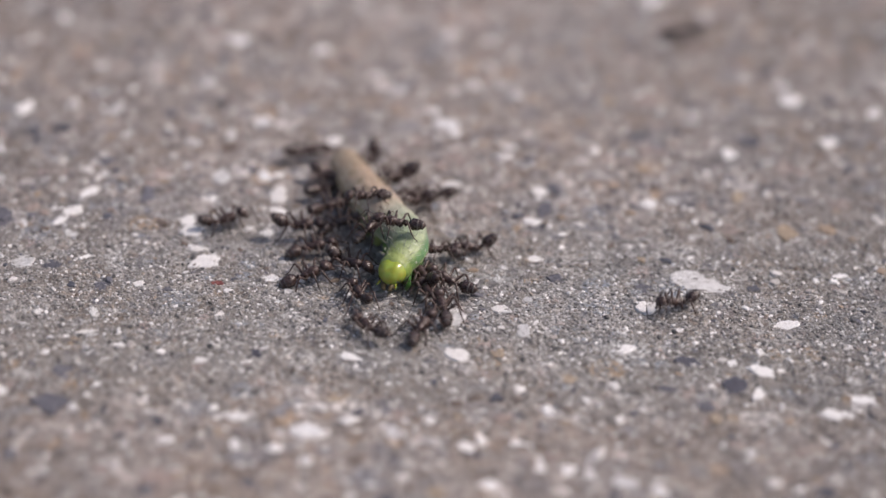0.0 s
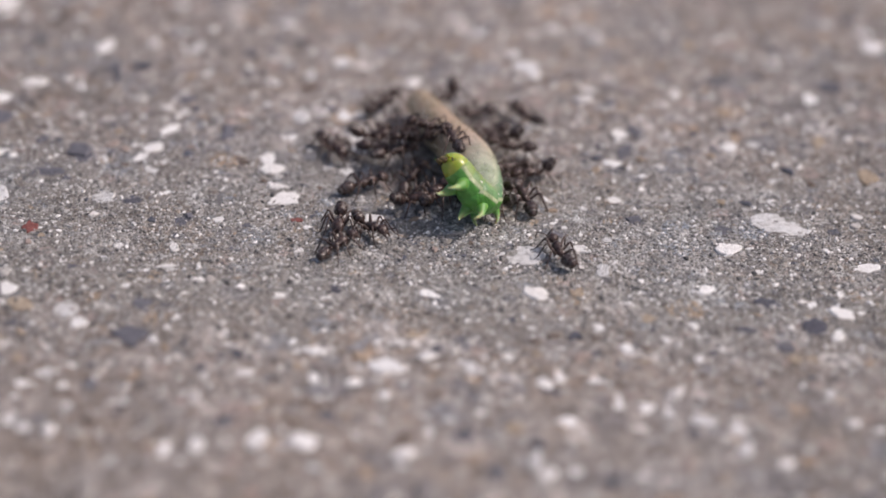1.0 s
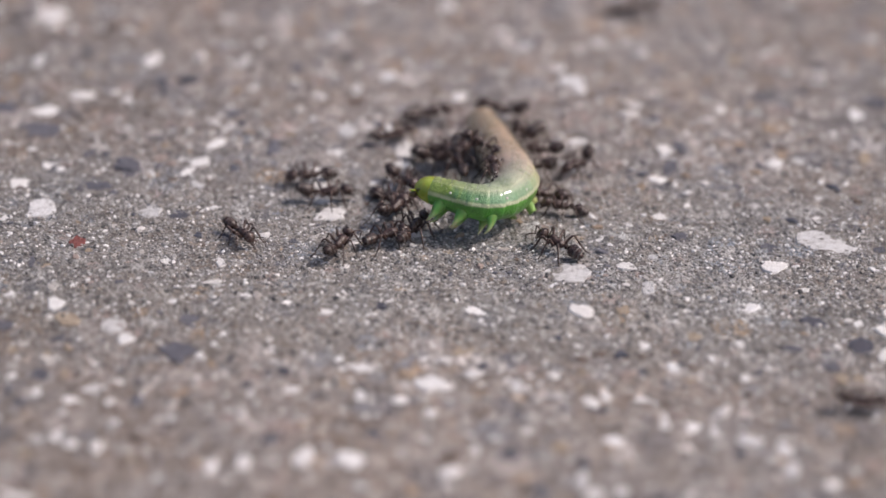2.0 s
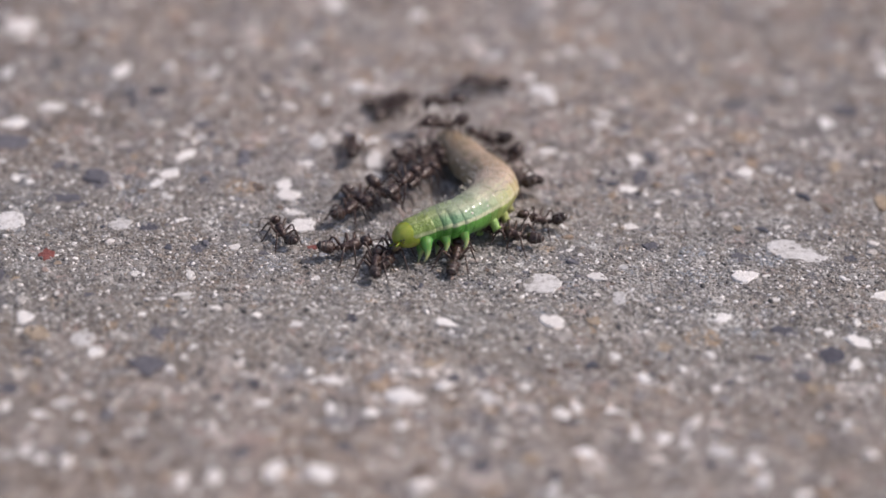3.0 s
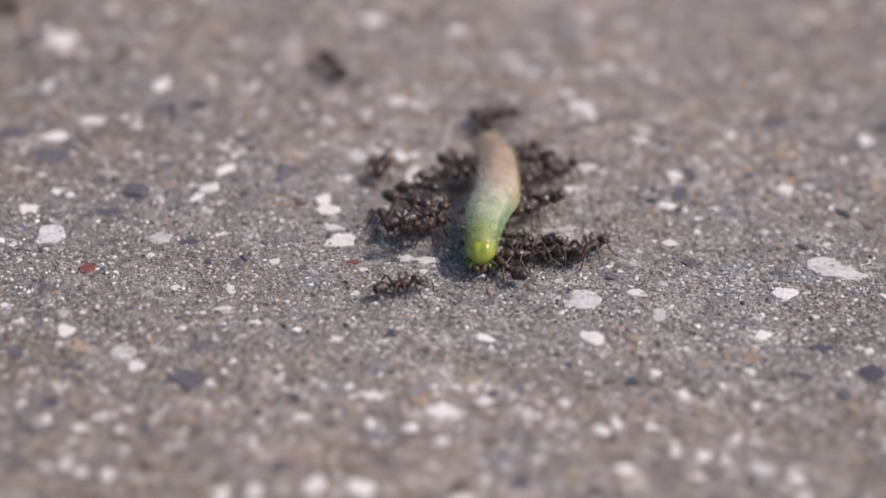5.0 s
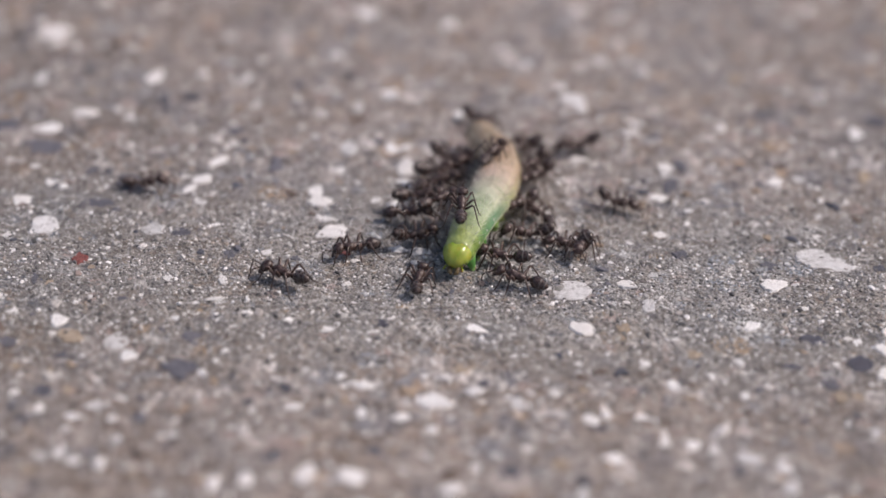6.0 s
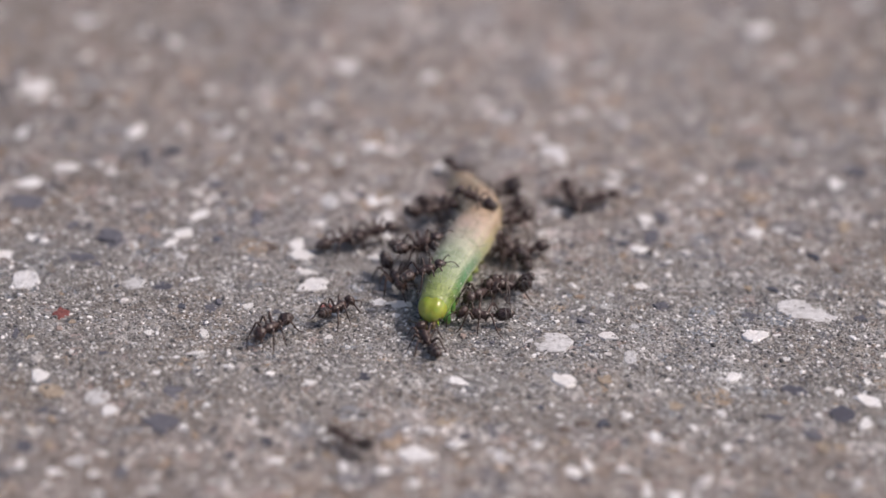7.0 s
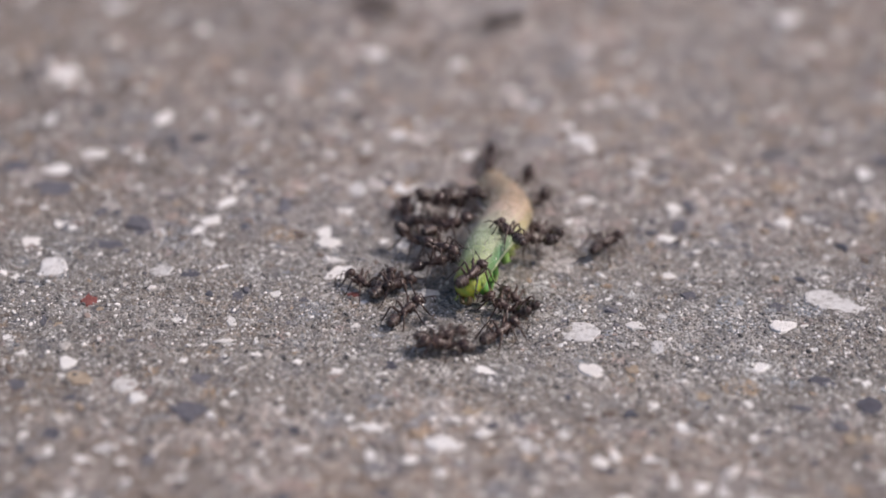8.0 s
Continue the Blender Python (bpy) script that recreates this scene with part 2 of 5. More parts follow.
def make_skin(name, back_colour, flank_colour, belly_colour, line_colour, shift):
    """Caterpillar skin: sun scattered in the see-through back put in as paler colour, a light line along the side, a
    richer belly.
    """
    m = Nodes(name, rough=0.42, Coat_Weight=0.45, Coat_Roughness=0.18)
    along = m.node("VectorMath")      # the pattern runs on from ring to ring
    along.operation = "ADD"
    m.link(object_place(m), along.inputs[0])
    along.inputs[1].default_value = (shift, 0, 0)
    at = along.outputs[0]
    xyz = m.node("SeparateXYZ")
    m.link(at, xyz.inputs[0])
    level = m.node("MapRange")
    level.inputs["From Min"].default_value, level.inputs["From Max"].default_value = -2.1 * MM, 2.1 * MM
    m.link(xyz.outputs["Z"], level.inputs["Value"])
    col = m.ramp(level.outputs["Result"], [(0.0, belly_colour), (0.33, belly_colour), (0.37, line_colour), (0.41, line_colour), (0.46, flank_colour), (0.60, flank_colour), (0.76, back_colour)])
    wide = m.node("Math")
    wide.operation = "ABSOLUTE"
    m.link(xyz.outputs["Y"], wide.inputs[0])
    slope = m.node("Math")
    slope.operation = "ARCTAN2"
    m.link(xyz.outputs["Z"], slope.inputs[0])
    m.link(wide.outputs[0], slope.inputs[1])
    lines = m.ramp(slope.outputs[0], [(0.0, (0, 0, 0)), (0.52, (0, 0, 0)), (0.58, (1, 1, 1)), (0.66, (1, 1, 1)), (0.72, (0, 0, 0)), (1.0, (0, 0, 0))])
    streak = m.mix(1.0, lines, m.ramp(m.noise(at, 1700, 4, 0.7), [(0.32, (0.15, 0.15, 0.15)), (0.52, (0.45, 0.45, 0.45))]), "MULTIPLY")
    col = m.mix(streak, col, line_colour)
    blot = m.ramp(m.noise(at, 700, 4, 0.6), [(0.32, (0.58, 0.66, 0.56)), (0.5, (1, 1, 1)), (0.7, (1.18, 1.16, 1.2))])
    speck = m.ramp(m.noise(at, 3200, 3), [(0.58, (1, 1, 1)), (0.74, (1.45, 1.45, 1.4))])
    m.base(m.mix(0.7, m.mix(0.9, col, blot, "MULTIPLY"), speck, "MULTIPLY"))
    m.bump(m.mix(0.35, m.noise(at, 900, 3, 0.5), m.noise(at, 2600, 4, 0.6)), 0.00042, 0.9)
    return m.mat


HEAD_SKIN = Nodes("caterpillar_head", rough=0.2, Subsurface_Weight=0.45, Subsurface_Scale=0.0007)
HEAD_SKIN.base(HEAD_SKIN.ramp(HEAD_SKIN.noise(object_place(HEAD_SKIN), 900, 4), [(0.35, (0.25, 0.33, 0.035)), (0.68, (0.40, 0.46, 0.09))]))
HEAD_SKIN.bump(HEAD_SKIN.noise(object_place(HEAD_SKIN), 3500, 3), 0.00004, 0.5)
HEAD_SKIN = HEAD_SKIN.mat
LEG_SKIN = Nodes("caterpillar_leg", rough=0.4, Subsurface_Weight=0.4, Subsurface_Scale=0.0005)
LEG_SPLIT = LEG_SKIN.node("SeparateXYZ")
LEG_SKIN.link(object_place(LEG_SKIN), LEG_SPLIT.inputs[0])
LEG_LEVEL = LEG_SKIN.node("MapRange")
LEG_LEVEL.inputs["From Min"].default_value, LEG_LEVEL.inputs["From Max"].default_value = -3.3 * MM, -1.4 * MM
LEG_SKIN.link(LEG_SPLIT.outputs["Z"], LEG_LEVEL.inputs["Value"])
LEG_SKIN.base(LEG_SKIN.mix(0.6, LEG_SKIN.ramp(LEG_LEVEL.outputs["Result"], [(0.0, (0.62, 0.62, 0.42)), (0.30, (0.45, 0.54, 0.26)), (0.7, (0.14, 0.35, 0.08))]),
                           LEG_SKIN.ramp(LEG_SKIN.noise(object_place(LEG_SKIN), 1800, 3), [(0.35, (0.75, 0.8, 0.7)), (0.7, (1.1, 1.1, 1.05))]), "MULTIPLY"))
LEG_SKIN = LEG_SKIN.mat
BRISTLE = Nodes("bristle", rough=0.35)
BRISTLE.base(BRISTLE.ramp(BRISTLE.noise(object_place(BRISTLE), 900, 2), [(0.3, (0.5, 0.5, 0.44)), (0.7, (0.72, 0.71, 0.66))]))
BRISTLE = BRISTLE.mat
ANT_BAND = make_chitin("ant_band", (0.045, 0.037, 0.034), (0.12, 0.105, 0.098), 0.34)
MOUTH = make_chitin("caterpillar_mandible", (0.10, 0.07, 0.03), (0.22, 0.16, 0.07), 0.35)
EYE_DARK = make_chitin("eye_dark", (0.02, 0.015, 0.01), (0.05, 0.03, 0.02), 0.3)


# ---- mesh helpers ----
def mesh_of(bm, name, material, smooth=True):
    me = bpy.data.meshes.new(name)
    bm.normal_update()
    bm.to_mesh(me)
    bm.free()
    me.materials.append(material)
    if smooth:
        me.polygons.foreach_set("use_smooth", [True] * len(me.polygons))
    return me


def part(name, bm, material, parent, label="", smooth=True):
    """Links a bmesh as one mesh object under a thing or a part."""
    ob = new(name, mesh_of(bm, name, material, smooth) if isinstance(bm, bmesh.types.BMesh) else bm)
    ob.parent = parent
    return tagged(ob, label) if label else ob


def lathe(profile, n=14, squash=1.0, bm=None, m=Matrix()):
    """A body of revolution along x from (x, radius) pairs in mm, closed at both ends; squash flattens it in z."""
    bm = bm or bmesh.new()
    rings = []
    for x, r in profile:
        if r <= 0.0:
            rings.append([bm.verts.new(m @ Vector((x * MM, 0, 0)))])
        else:
            rings.append([bm.verts.new(m @ Vector((x * MM, r * MM * math.cos(a), r * MM * squash * math.sin(a))))
                          for a in (2 * math.pi * k / n for k in range(n))])
    for a, b in zip(rings, rings[1:]):
        for k in range(n):
            j = (k + 1) % n
            if len(a) == 1:
                bm.faces.new((a[0], b[j], b[k]))
            elif len(b) == 1:
                bm.faces.new((a[k], a[j], b[0]))
            else:
                bm.faces.new((a[k], a[j], b[j], b[k]))
    return bm


def tube(points, radii, n=6, bm=None):
    """A tapering tube through points (mm)."""
    bm = bm or bmesh.new()
    pts = [Vector(p) * MM for p in points]
    rings = []
    for i, p in enumerate(pts):
        d = (pts[min(i + 1, len(pts) - 1)] - pts[max(i - 1, 0)]).normalized()
        u = d.cross(Vector((0, 0, 1)) if abs(d.z) < 0.9 else Vector((1, 0, 0))).normalized()
        v = d.cross(u)
        r = radii[i] * MM
        rings.append([bm.verts.new(p + u * r * math.cos(2 * math.pi * k / n) + v * r * math.sin(2 * math.pi * k / n)) for k in range(n)])
    for a, b in zip(rings, rings[1:]):
        for k in range(n):
            bm.faces.new((a[k], a[(k + 1) % n], b[(k + 1) % n], b[k]))
    bm.faces.new(list(reversed(rings[0])))
    bm.faces.new(rings[-1])
    return bm


# ---- ground: one sheet, fine underfoot and wide to the horizon ----
def relief(x, y):
    """Height of the concrete in mm."""
    v = Vector((x, y, 0.0))
    return 0.16 * noise.noise(v * 0.16) + 0.15 * noise.noise(v * 0.6) + 0.17 * noise.noise(v * 1.35 + Vector((7, 3, 0)))


def grid_lines(lo, hi, step):
    inner = list(np.arange(lo, hi + 1e-6, step))
    out, gap = [], step
    reach = 0.0
    while reach < 400000.0:
        gap *= 1.6
        reach += gap
        out.append(reach)
    return [lo - r for r in reversed(out)] + inner + [hi + r for r in out]


def make_ground():
    xs, ys = grid_lines(-72.0, 74.0, 0.42), grid_lines(-62.0, 88.0, 0.42)
    verts, faces = [], []
    for y in ys:
        for x in xs:
            inside = -72.1 < x < 74.1 and -62.1 < y < 88.1
            verts.append((x * MM, y * MM, relief(x, y) * MM if inside else 0.0))
    w = len(xs)
    for j in range(len(ys) - 1):
        for i in range(w - 1):
            faces.append((j * w + i, j * w + i + 1, (j + 1) * w + i + 1, (j + 1) * w + i))
    me = bpy.data.meshes.new("ground")
    me.from_pydata(verts, [], faces)
    me.materials.append(CONCRETE)
    me.polygons.foreach_set("use_smooth", [True] * len(me.polygons))
    return tagged(new("ground", me), "worn grey-brown concrete pavement with exposed aggregate in sunlight", "pavement", kind="structure")


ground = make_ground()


# ---- caterpillar ----
SEGMENTS, BODY = 25, 2.22       # two rings to a segment


def skin_at(u):
    """Colours along the body, 0 tail to 1 neck: tan, straw, then green."""
    # back, flank, belly, side line
    stops = [(0.0, (0.37, 0.267, 0.172), (0.361, 0.267, 0.163), (0.327, 0.249, 0.138), (0.404, 0.318, 0.198)),
             (0.42, (0.43, 0.318, 0.224), (0.447, 0.353, 0.215), (0.43, 0.37, 0.172), (0.516, 0.447, 0.292)),
             (0.56, (0.473, 0.378, 0.301), (0.482, 0.464, 0.232), (0.447, 0.473, 0.155), (0.568, 0.55, 0.344)),
             (0.70, (0.40, 0.42, 0.305), (0.235, 0.345, 0.205), (0.138, 0.361, 0.0688), (0.55, 0.585, 0.396)),
             (0.83, (0.335, 0.405, 0.265), (0.135, 0.30, 0.155), (0.0774, 0.327, 0.0387), (0.516, 0.576, 0.378)),
             (0.93, (0.285, 0.36, 0.18), (0.129, 0.28, 0.10), (0.0774, 0.31, 0.0387), (0.464, 0.533, 0.31)),
             (1.0, (0.249, 0.318, 0.0946), (0.189, 0.292, 0.0602), (0.086, 0.301, 0.043), (0.413, 0.482, 0.258))]
    for a, b in zip(stops, stops[1:]):
        if u <= b[0]:
            k = (u - a[0]) / (b[0] - a[0])
            return [tuple(p + (q - p) * k for p, q in zip(s, t)) for s, t in zip(a[1:], b[1:])]
    return list(stops[-1][1:])


def girth(k):
    """Thickness of the body at segment k, 0 at the tail and 12 at the neck."""
    return float(np.interp(k, range(13), (0.70, 0.84, 0.90, 0.95, 1.0, 1.05, 1.07, 1.05, 1.01, 0.96, 0.89, 0.81, 0.71)))


def make_caterpillar():
    top = tagged(new("caterpillar"), "live caterpillar, tan behind and translucent green in front, among ants", "caterpillar")
    parts = []
    for i in range(SEGMENTS):
        u = i / (SEGMENTS - 1)
        size = girth(u * 12)
        back_colour, flank, belly, line = skin_at(u)
        skin = make_skin("skin", back_colour, flank, belly, line, i * 0.97 * MM)
        r = BODY * size
        # each ring is a short barrel, sunk in its neighbours
        prof = [(x, BODY * girth(u * 12 + x / 1.95) * k) for x, k in ((-1.6, 0.0), (-1.56, 0.42), (-1.42, 0.78), (-1.2, 0.945), (-0.95, 0.995), (-0.5, 1.0), (0.0, 1.0),
                                                                     (0.5, 1.0), (0.95, 0.995), (1.2, 0.945), (1.42, 0.78), (1.56, 0.42), (1.6, 0.0))]
        bm = lathe(prof, 28, 0.94)
        for v in bm.verts:
            a = math.atan2(v.co.z, v.co.y)
            side = 1.0 + 0.07 * math.exp(-((math.sin(a) + 0.22) / 0.16) ** 2)        # a soft fold low on each side
            side += 0.022 * noise.noise((v.co + Vector((i * 0.97 * MM, 0, 0))) * 520) + 0.016 * noise.noise((v.co + Vector((i * 0.97 * MM, 0, 0))) * 1500)
            v.co.y *= side
            v.co.z *= side
        seg = part("segment", bm, skin, top, "tan segment" if u < 0.45 else "translucent green segment")
        # short bristles on the back
        hair = random.Random(40 + i)
        for k in range(12):
            a, x = hair.uniform(0.2, 2.94), hair.uniform(-0.5, 0.5)
            root = Vector((x, r * 0.97 * math.cos(a), r * 0.92 * math.sin(a)))
            tip = root * 1.0 + Vector((hair.uniform(-0.2, 0.2), math.cos(a) * 0.8, math.sin(a) * 0.8))
            part("bristle", tube([root, tip], [0.018, 0.006], 4), BRISTLE, seg)
        if i in (20, 22, 24):        # jointed true legs
            for s in (-1, 1):
                pts = [(-0.2, 0.65 * s, -0.9), (0.0, 0.95 * s, -1.75), (0.15, 1.2 * s, -2.3), (0.45, 1.15 * s, -2.85), (0.75, 0.9 * s, -3.15)]
                part("true_leg", tube(pts, [0.85, 0.55, 0.31, 0.16, 0.05], 10), LEG_SKIN, seg, "pale green pointed leg")
        elif i in (0, 10, 12, 14, 16):   # fleshy prolegs
            for s in (-1, 1):
                pts = [(0.0, 0.8 * s, -1.3), (0.0, 1.05 * s, -2.0), (0.05, 1.1 * s, -2.5), (0.1, 1.2 * s, -2.75)]
                part("proleg", tube(pts, [0.62, 0.5, 0.42, 0.5], 10), skin, seg)
        if i % 2 and i > 2:
            for s in (-1, 1):
                b = bmesh.new()
                bmesh.ops.create_uvsphere(b, u_segments=8, v_segments=5, radius=0.14 * MM)
                bmesh.ops.transform(b, matrix=Matrix.Translation(Vector((0.1, 0.985 * r * s, 0.12)) * MM) @ Matrix.Diagonal((1.3, 0.5, 1.0, 1.0)), verts=b.verts)
                part("spiracle", b, BRISTLE, seg)
        parts.append(seg)
    head = part("head", lathe([(-2.0, 0.0), (-1.9, 0.75), (-1.4, 1.28), (-0.8, 1.45), (-0.25, 1.47), (0.25, 1.38), (0.7, 1.18), (1.1, 0.86), (1.35, 0.52), (1.48, 0.24), (1.5, 0.0)], 30, 0.96),
                HEAD_SKIN, top, "shiny lime-green head capsule")
    for v in head.data.vertices:     # a shallow seam between the two lobes
        v.co.z -= 0.16 * MM * math.exp(-(v.co.y / (0.28 * MM)) ** 2) * (1 if v.co.z > 0 else 0)
    for s in (-1, 1):
        part("mandible", tube([(1.15, 0.45 * s, -0.75), (1.6, 0.35 * s, -1.0), (1.75, 0.1 * s, -1.1)], [0.3, 0.24, 0.08], 8), MOUTH, head, "brown mandible")
        part("antenna", tube([(1.2, 0.8 * s, -0.5), (1.5, 0.95 * s, -0.65), (1.75, 1.0 * s, -0.65)], [0.12, 0.1, 0.04], 6), HEAD_SKIN, head)
        for k in range(3):
            b = bmesh.new()
            bmesh.ops.create_uvsphere(b, u_segments=8, v_segments=6, radius=0.09 * MM)
            bmesh.ops.translate(b, vec=Vector((0.72 + 0.12 * k, (1.13 - 0.1 * k) * s, -0.33 - 0.22 * (k % 2))) * MM, verts=b.verts)
            part("eye", b, EYE_DARK, head)
    parts.append(head)
    return top, parts


caterpillar, rings = make_caterpillar()

BENDS = []


def bend(t, *spine, roll=0.0):
    """The body's axis at t seconds, tail to head, in mm; roll turns the fore half over, in degrees."""
    points = [Vector(p) + Vector((0, 0, 0.25)) for p in spine]
    points[-1] += (points[-1] - points[-2]).normalized() * 0.8
    BENDS.append((t, points, roll))


bend(0.0, (-1.7, 20.2, 1.7), (-0.0, 14.0, 2.0), (2.9, 6.1, 2.4), (5.3, 0.1, 2.7), (3.8, -4.9, 2.3))
bend(0.5, (-1.9, 21.4, 1.7), (0.3, 14.1, 2.0), (3.2, 6.1, 2.4), (5.1, -1.1, 2.7), (6.1, -7.1, 2.3))
bend(0.8, (-0.7, 19.2, 1.7), (1.5, 12.3, 2.0), (4.5, 5.2, 2.6), (6.0, -1.7, 3.2), (2.7, -4.3, 3.6))
bend(1.0, (-2.3, 20.0, 1.7), (0.4, 12.1, 2.2), (3.9, 3.6, 2.6), (4.5, -3.9, 3.1), (2.1, -3.7, 6.1), roll=12)
bend(1.2, (-2.6, 20.6, 1.7), (0.2, 13.4, 2.2), (3.1, 0.6, 2.6), (4.7, -6.8, 3.6), (0.7, -3.9, 6.2))
bend(1.5, (-1.6, 18.8, 1.7), (0.4, 12.4, 2.0), (3.3, 5.1, 2.5), (3.8, -1.7, 3.0), (1.4, -5.8, 2.3))
bend(1.8, (-1.1, 18.9, 1.7), (1.1, 10.8, 2.0), (4.0, 1.5, 3.0), (1.2, -3.0, 3.8), (-3.5, -4.6, 3.6), roll=20)
bend(2.0, (-0.5, 19.7, 1.7), (1.8, 10.3, 2.2), (3.4, 1.3, 3.3), (0.4, -3.3, 3.9), (-4.9, -2.2, 4.5), roll=22)
bend(2.2, (-0.7, 17.5, 1.7), (1.5, 9.1, 2.2), (3.8, 0.6, 3.3), (-0.3, -4.3, 4.0), (-6.4, -3.3, 4.2), roll=22)
bend(3.3, (-1.0, 16.9, 1.7), (1.9, 11.1, 2.2), (4.3, 4.9, 3.0), (0.6, -2.7, 3.4), (-3.6, -6.0, 2.8), roll=24)
bend(3.5, (-1.8, 21.6, 1.7), (1.0, 14.3, 2.2), (3.7, 7.6, 3.0), (-1.4, -1.2, 3.6), (-7.3, -5.9, 2.8), roll=24)
bend(4.0, (-1.0, 17.8, 1.7), (0.8, 14.0, 2.2), (1.8, 8.0, 3.0), (-2.7, -0.3, 3.6), (-7.3, -7.8, 2.8), roll=24)
bend(4.5, (-0.8, 19.8, 1.7), (0.9, 14.2, 2.2), (0.9, 6.9, 3.4), (-2.4, 1.2, 4.0), (-3.2, -5.5, 2.4), roll=14)
bend(4.7, (-0.8, 19.6, 1.7), (0.3, 13.6, 2.2), (0.4, 6.6, 3.0), (-0.8, 0.8, 3.2), (-0.8, -4.5, 2.5))
bend(5.8, (-0.7, 20.5, 1.7), (1.2, 13.8, 2.2), (0.9, 6.5, 2.6), (-0.4, 0.3, 2.7), (-2.0, -7.0, 2.1))
bend(6.0, (-0.8, 20.7, 1.7), (1.6, 12.1, 2.2), (0.8, 4.8, 2.6), (-0.9, -1.4, 2.7), (-2.3, -7.0, 2.1))
bend(6.5, (-1.0, 20.3, 1.7), (1.9, 11.5, 2.2), (0.7, 4.9, 2.6), (-1.4, -2.0, 2.7), (-2.8, -7.3, 2.1))
bend(7.0, (-0.8, 21.0, 1.7), (1.8, 12.7, 2.2), (0.4, 5.9, 2.6), (-1.6, -1.3, 2.7), (-2.9, -7.4, 2.1))
bend(7.5, (-0.2, 20.5, 1.7), (2.1, 11.8, 2.2), (0.7, 5.0, 2.6), (-1.3, -0.8, 2.8), (-2.8, -6.0, 2.2))
bend(7.8, (-1.9, 22.7, 1.7), (0.6, 14.1, 2.2), (-0.4, 6.6, 2.6), (-1.9, 0.2, 2.9), (-4.2, -4.1, 2.5))
bend(8.0, (-0.4, 18.6, 1.7), (1.7, 12.1, 2.2), (1.6, 7.7, 3.0), (-0.8, -0.6, 3.5), (-2.1, -5.7, 2.8), roll=6)


def spine_poses(spine, roll):
    """Poses of the rings and the head along a smooth axis; the back is carried along without twist."""
    p = [2 * spine[0] - spine[1]] + spine + [2 * spine[-1] - spine[-2]]
    path = []
    for i in range(1, len(p) - 2):
        a, b, c, d = p[i - 1:i + 3]
        for k in range(24):
            u = k / 24
            path.append(0.5 * (2 * b + (c - a) * u + (2 * a - 5 * b + 4 * c - d) * u * u + (3 * b - a - 3 * c + d) * u ** 3))
    path.append(spine[-1])
    far = [0.0]
    for a, b in zip(path, path[1:]):
        far.append(far[-1] + (b - a).length)

    def at(s):
        k = max(1, next((j for j, q in enumerate(far) if q >= s), len(far) - 1))
        w = (s - far[k - 1]) / max(far[k] - far[k - 1], 1e-6)
        return path[k - 1].lerp(path[k], min(max(w, 0.0), 1.0))

    out, up = [], Vector((0, 0, 1))
    total = far[-1]
    for i in range(SEGMENTS + 1):
        s = total * (0.07 + 0.865 * i / (SEGMENTS - 1)) if i < SEGMENTS else total * 0.985
        h = 1.6
        ahead = (at(min(s + h, total)) - at(max(s - h, 0.0))).normalized()
        up = (up - ahead * up.dot(ahead)).normalized()
        lean = Matrix.Rotation(radians(roll * min(1.0, i / SEGMENTS * 1.6) ** 2), 3, ahead) @ up
        m = Matrix((ahead, lean.cross(ahead), lean)).transposed().to_4x4()
        out.append(Matrix.Translation(at(s) * MM) @ m)
    return out


# ---- ants ----
def leg_mesh(fore, side):
    """One bent leg from its hip: coxa, femur up and out, tibia down, thin foot on the ground."""
    x, y = {1: (1.05, 1.10), 0: (0.05, 1.42), -1: (-1.45, 1.30)}[fore]
    h = 1.0
    pts = [(0, 0, 0), (0.08 * x, 0.16 * side, -0.10), (0.34 * x, (0.16 + 0.38 * y) * side, 0.66), (0.46 * x, (0.16 + 0.5 * y) * side, 0.68),
           (0.84 * x, (0.16 + 0.78 * y) * side, -0.42), (1.0 * x, (0.16 + 0.86 * y) * side, -0.72), (1.28 * x, (0.16 + 1.04 * y) * side, -h)]
    return tube(pts, [0.15, 0.14, 0.105, 0.09, 0.062, 0.045, 0.028], 6)


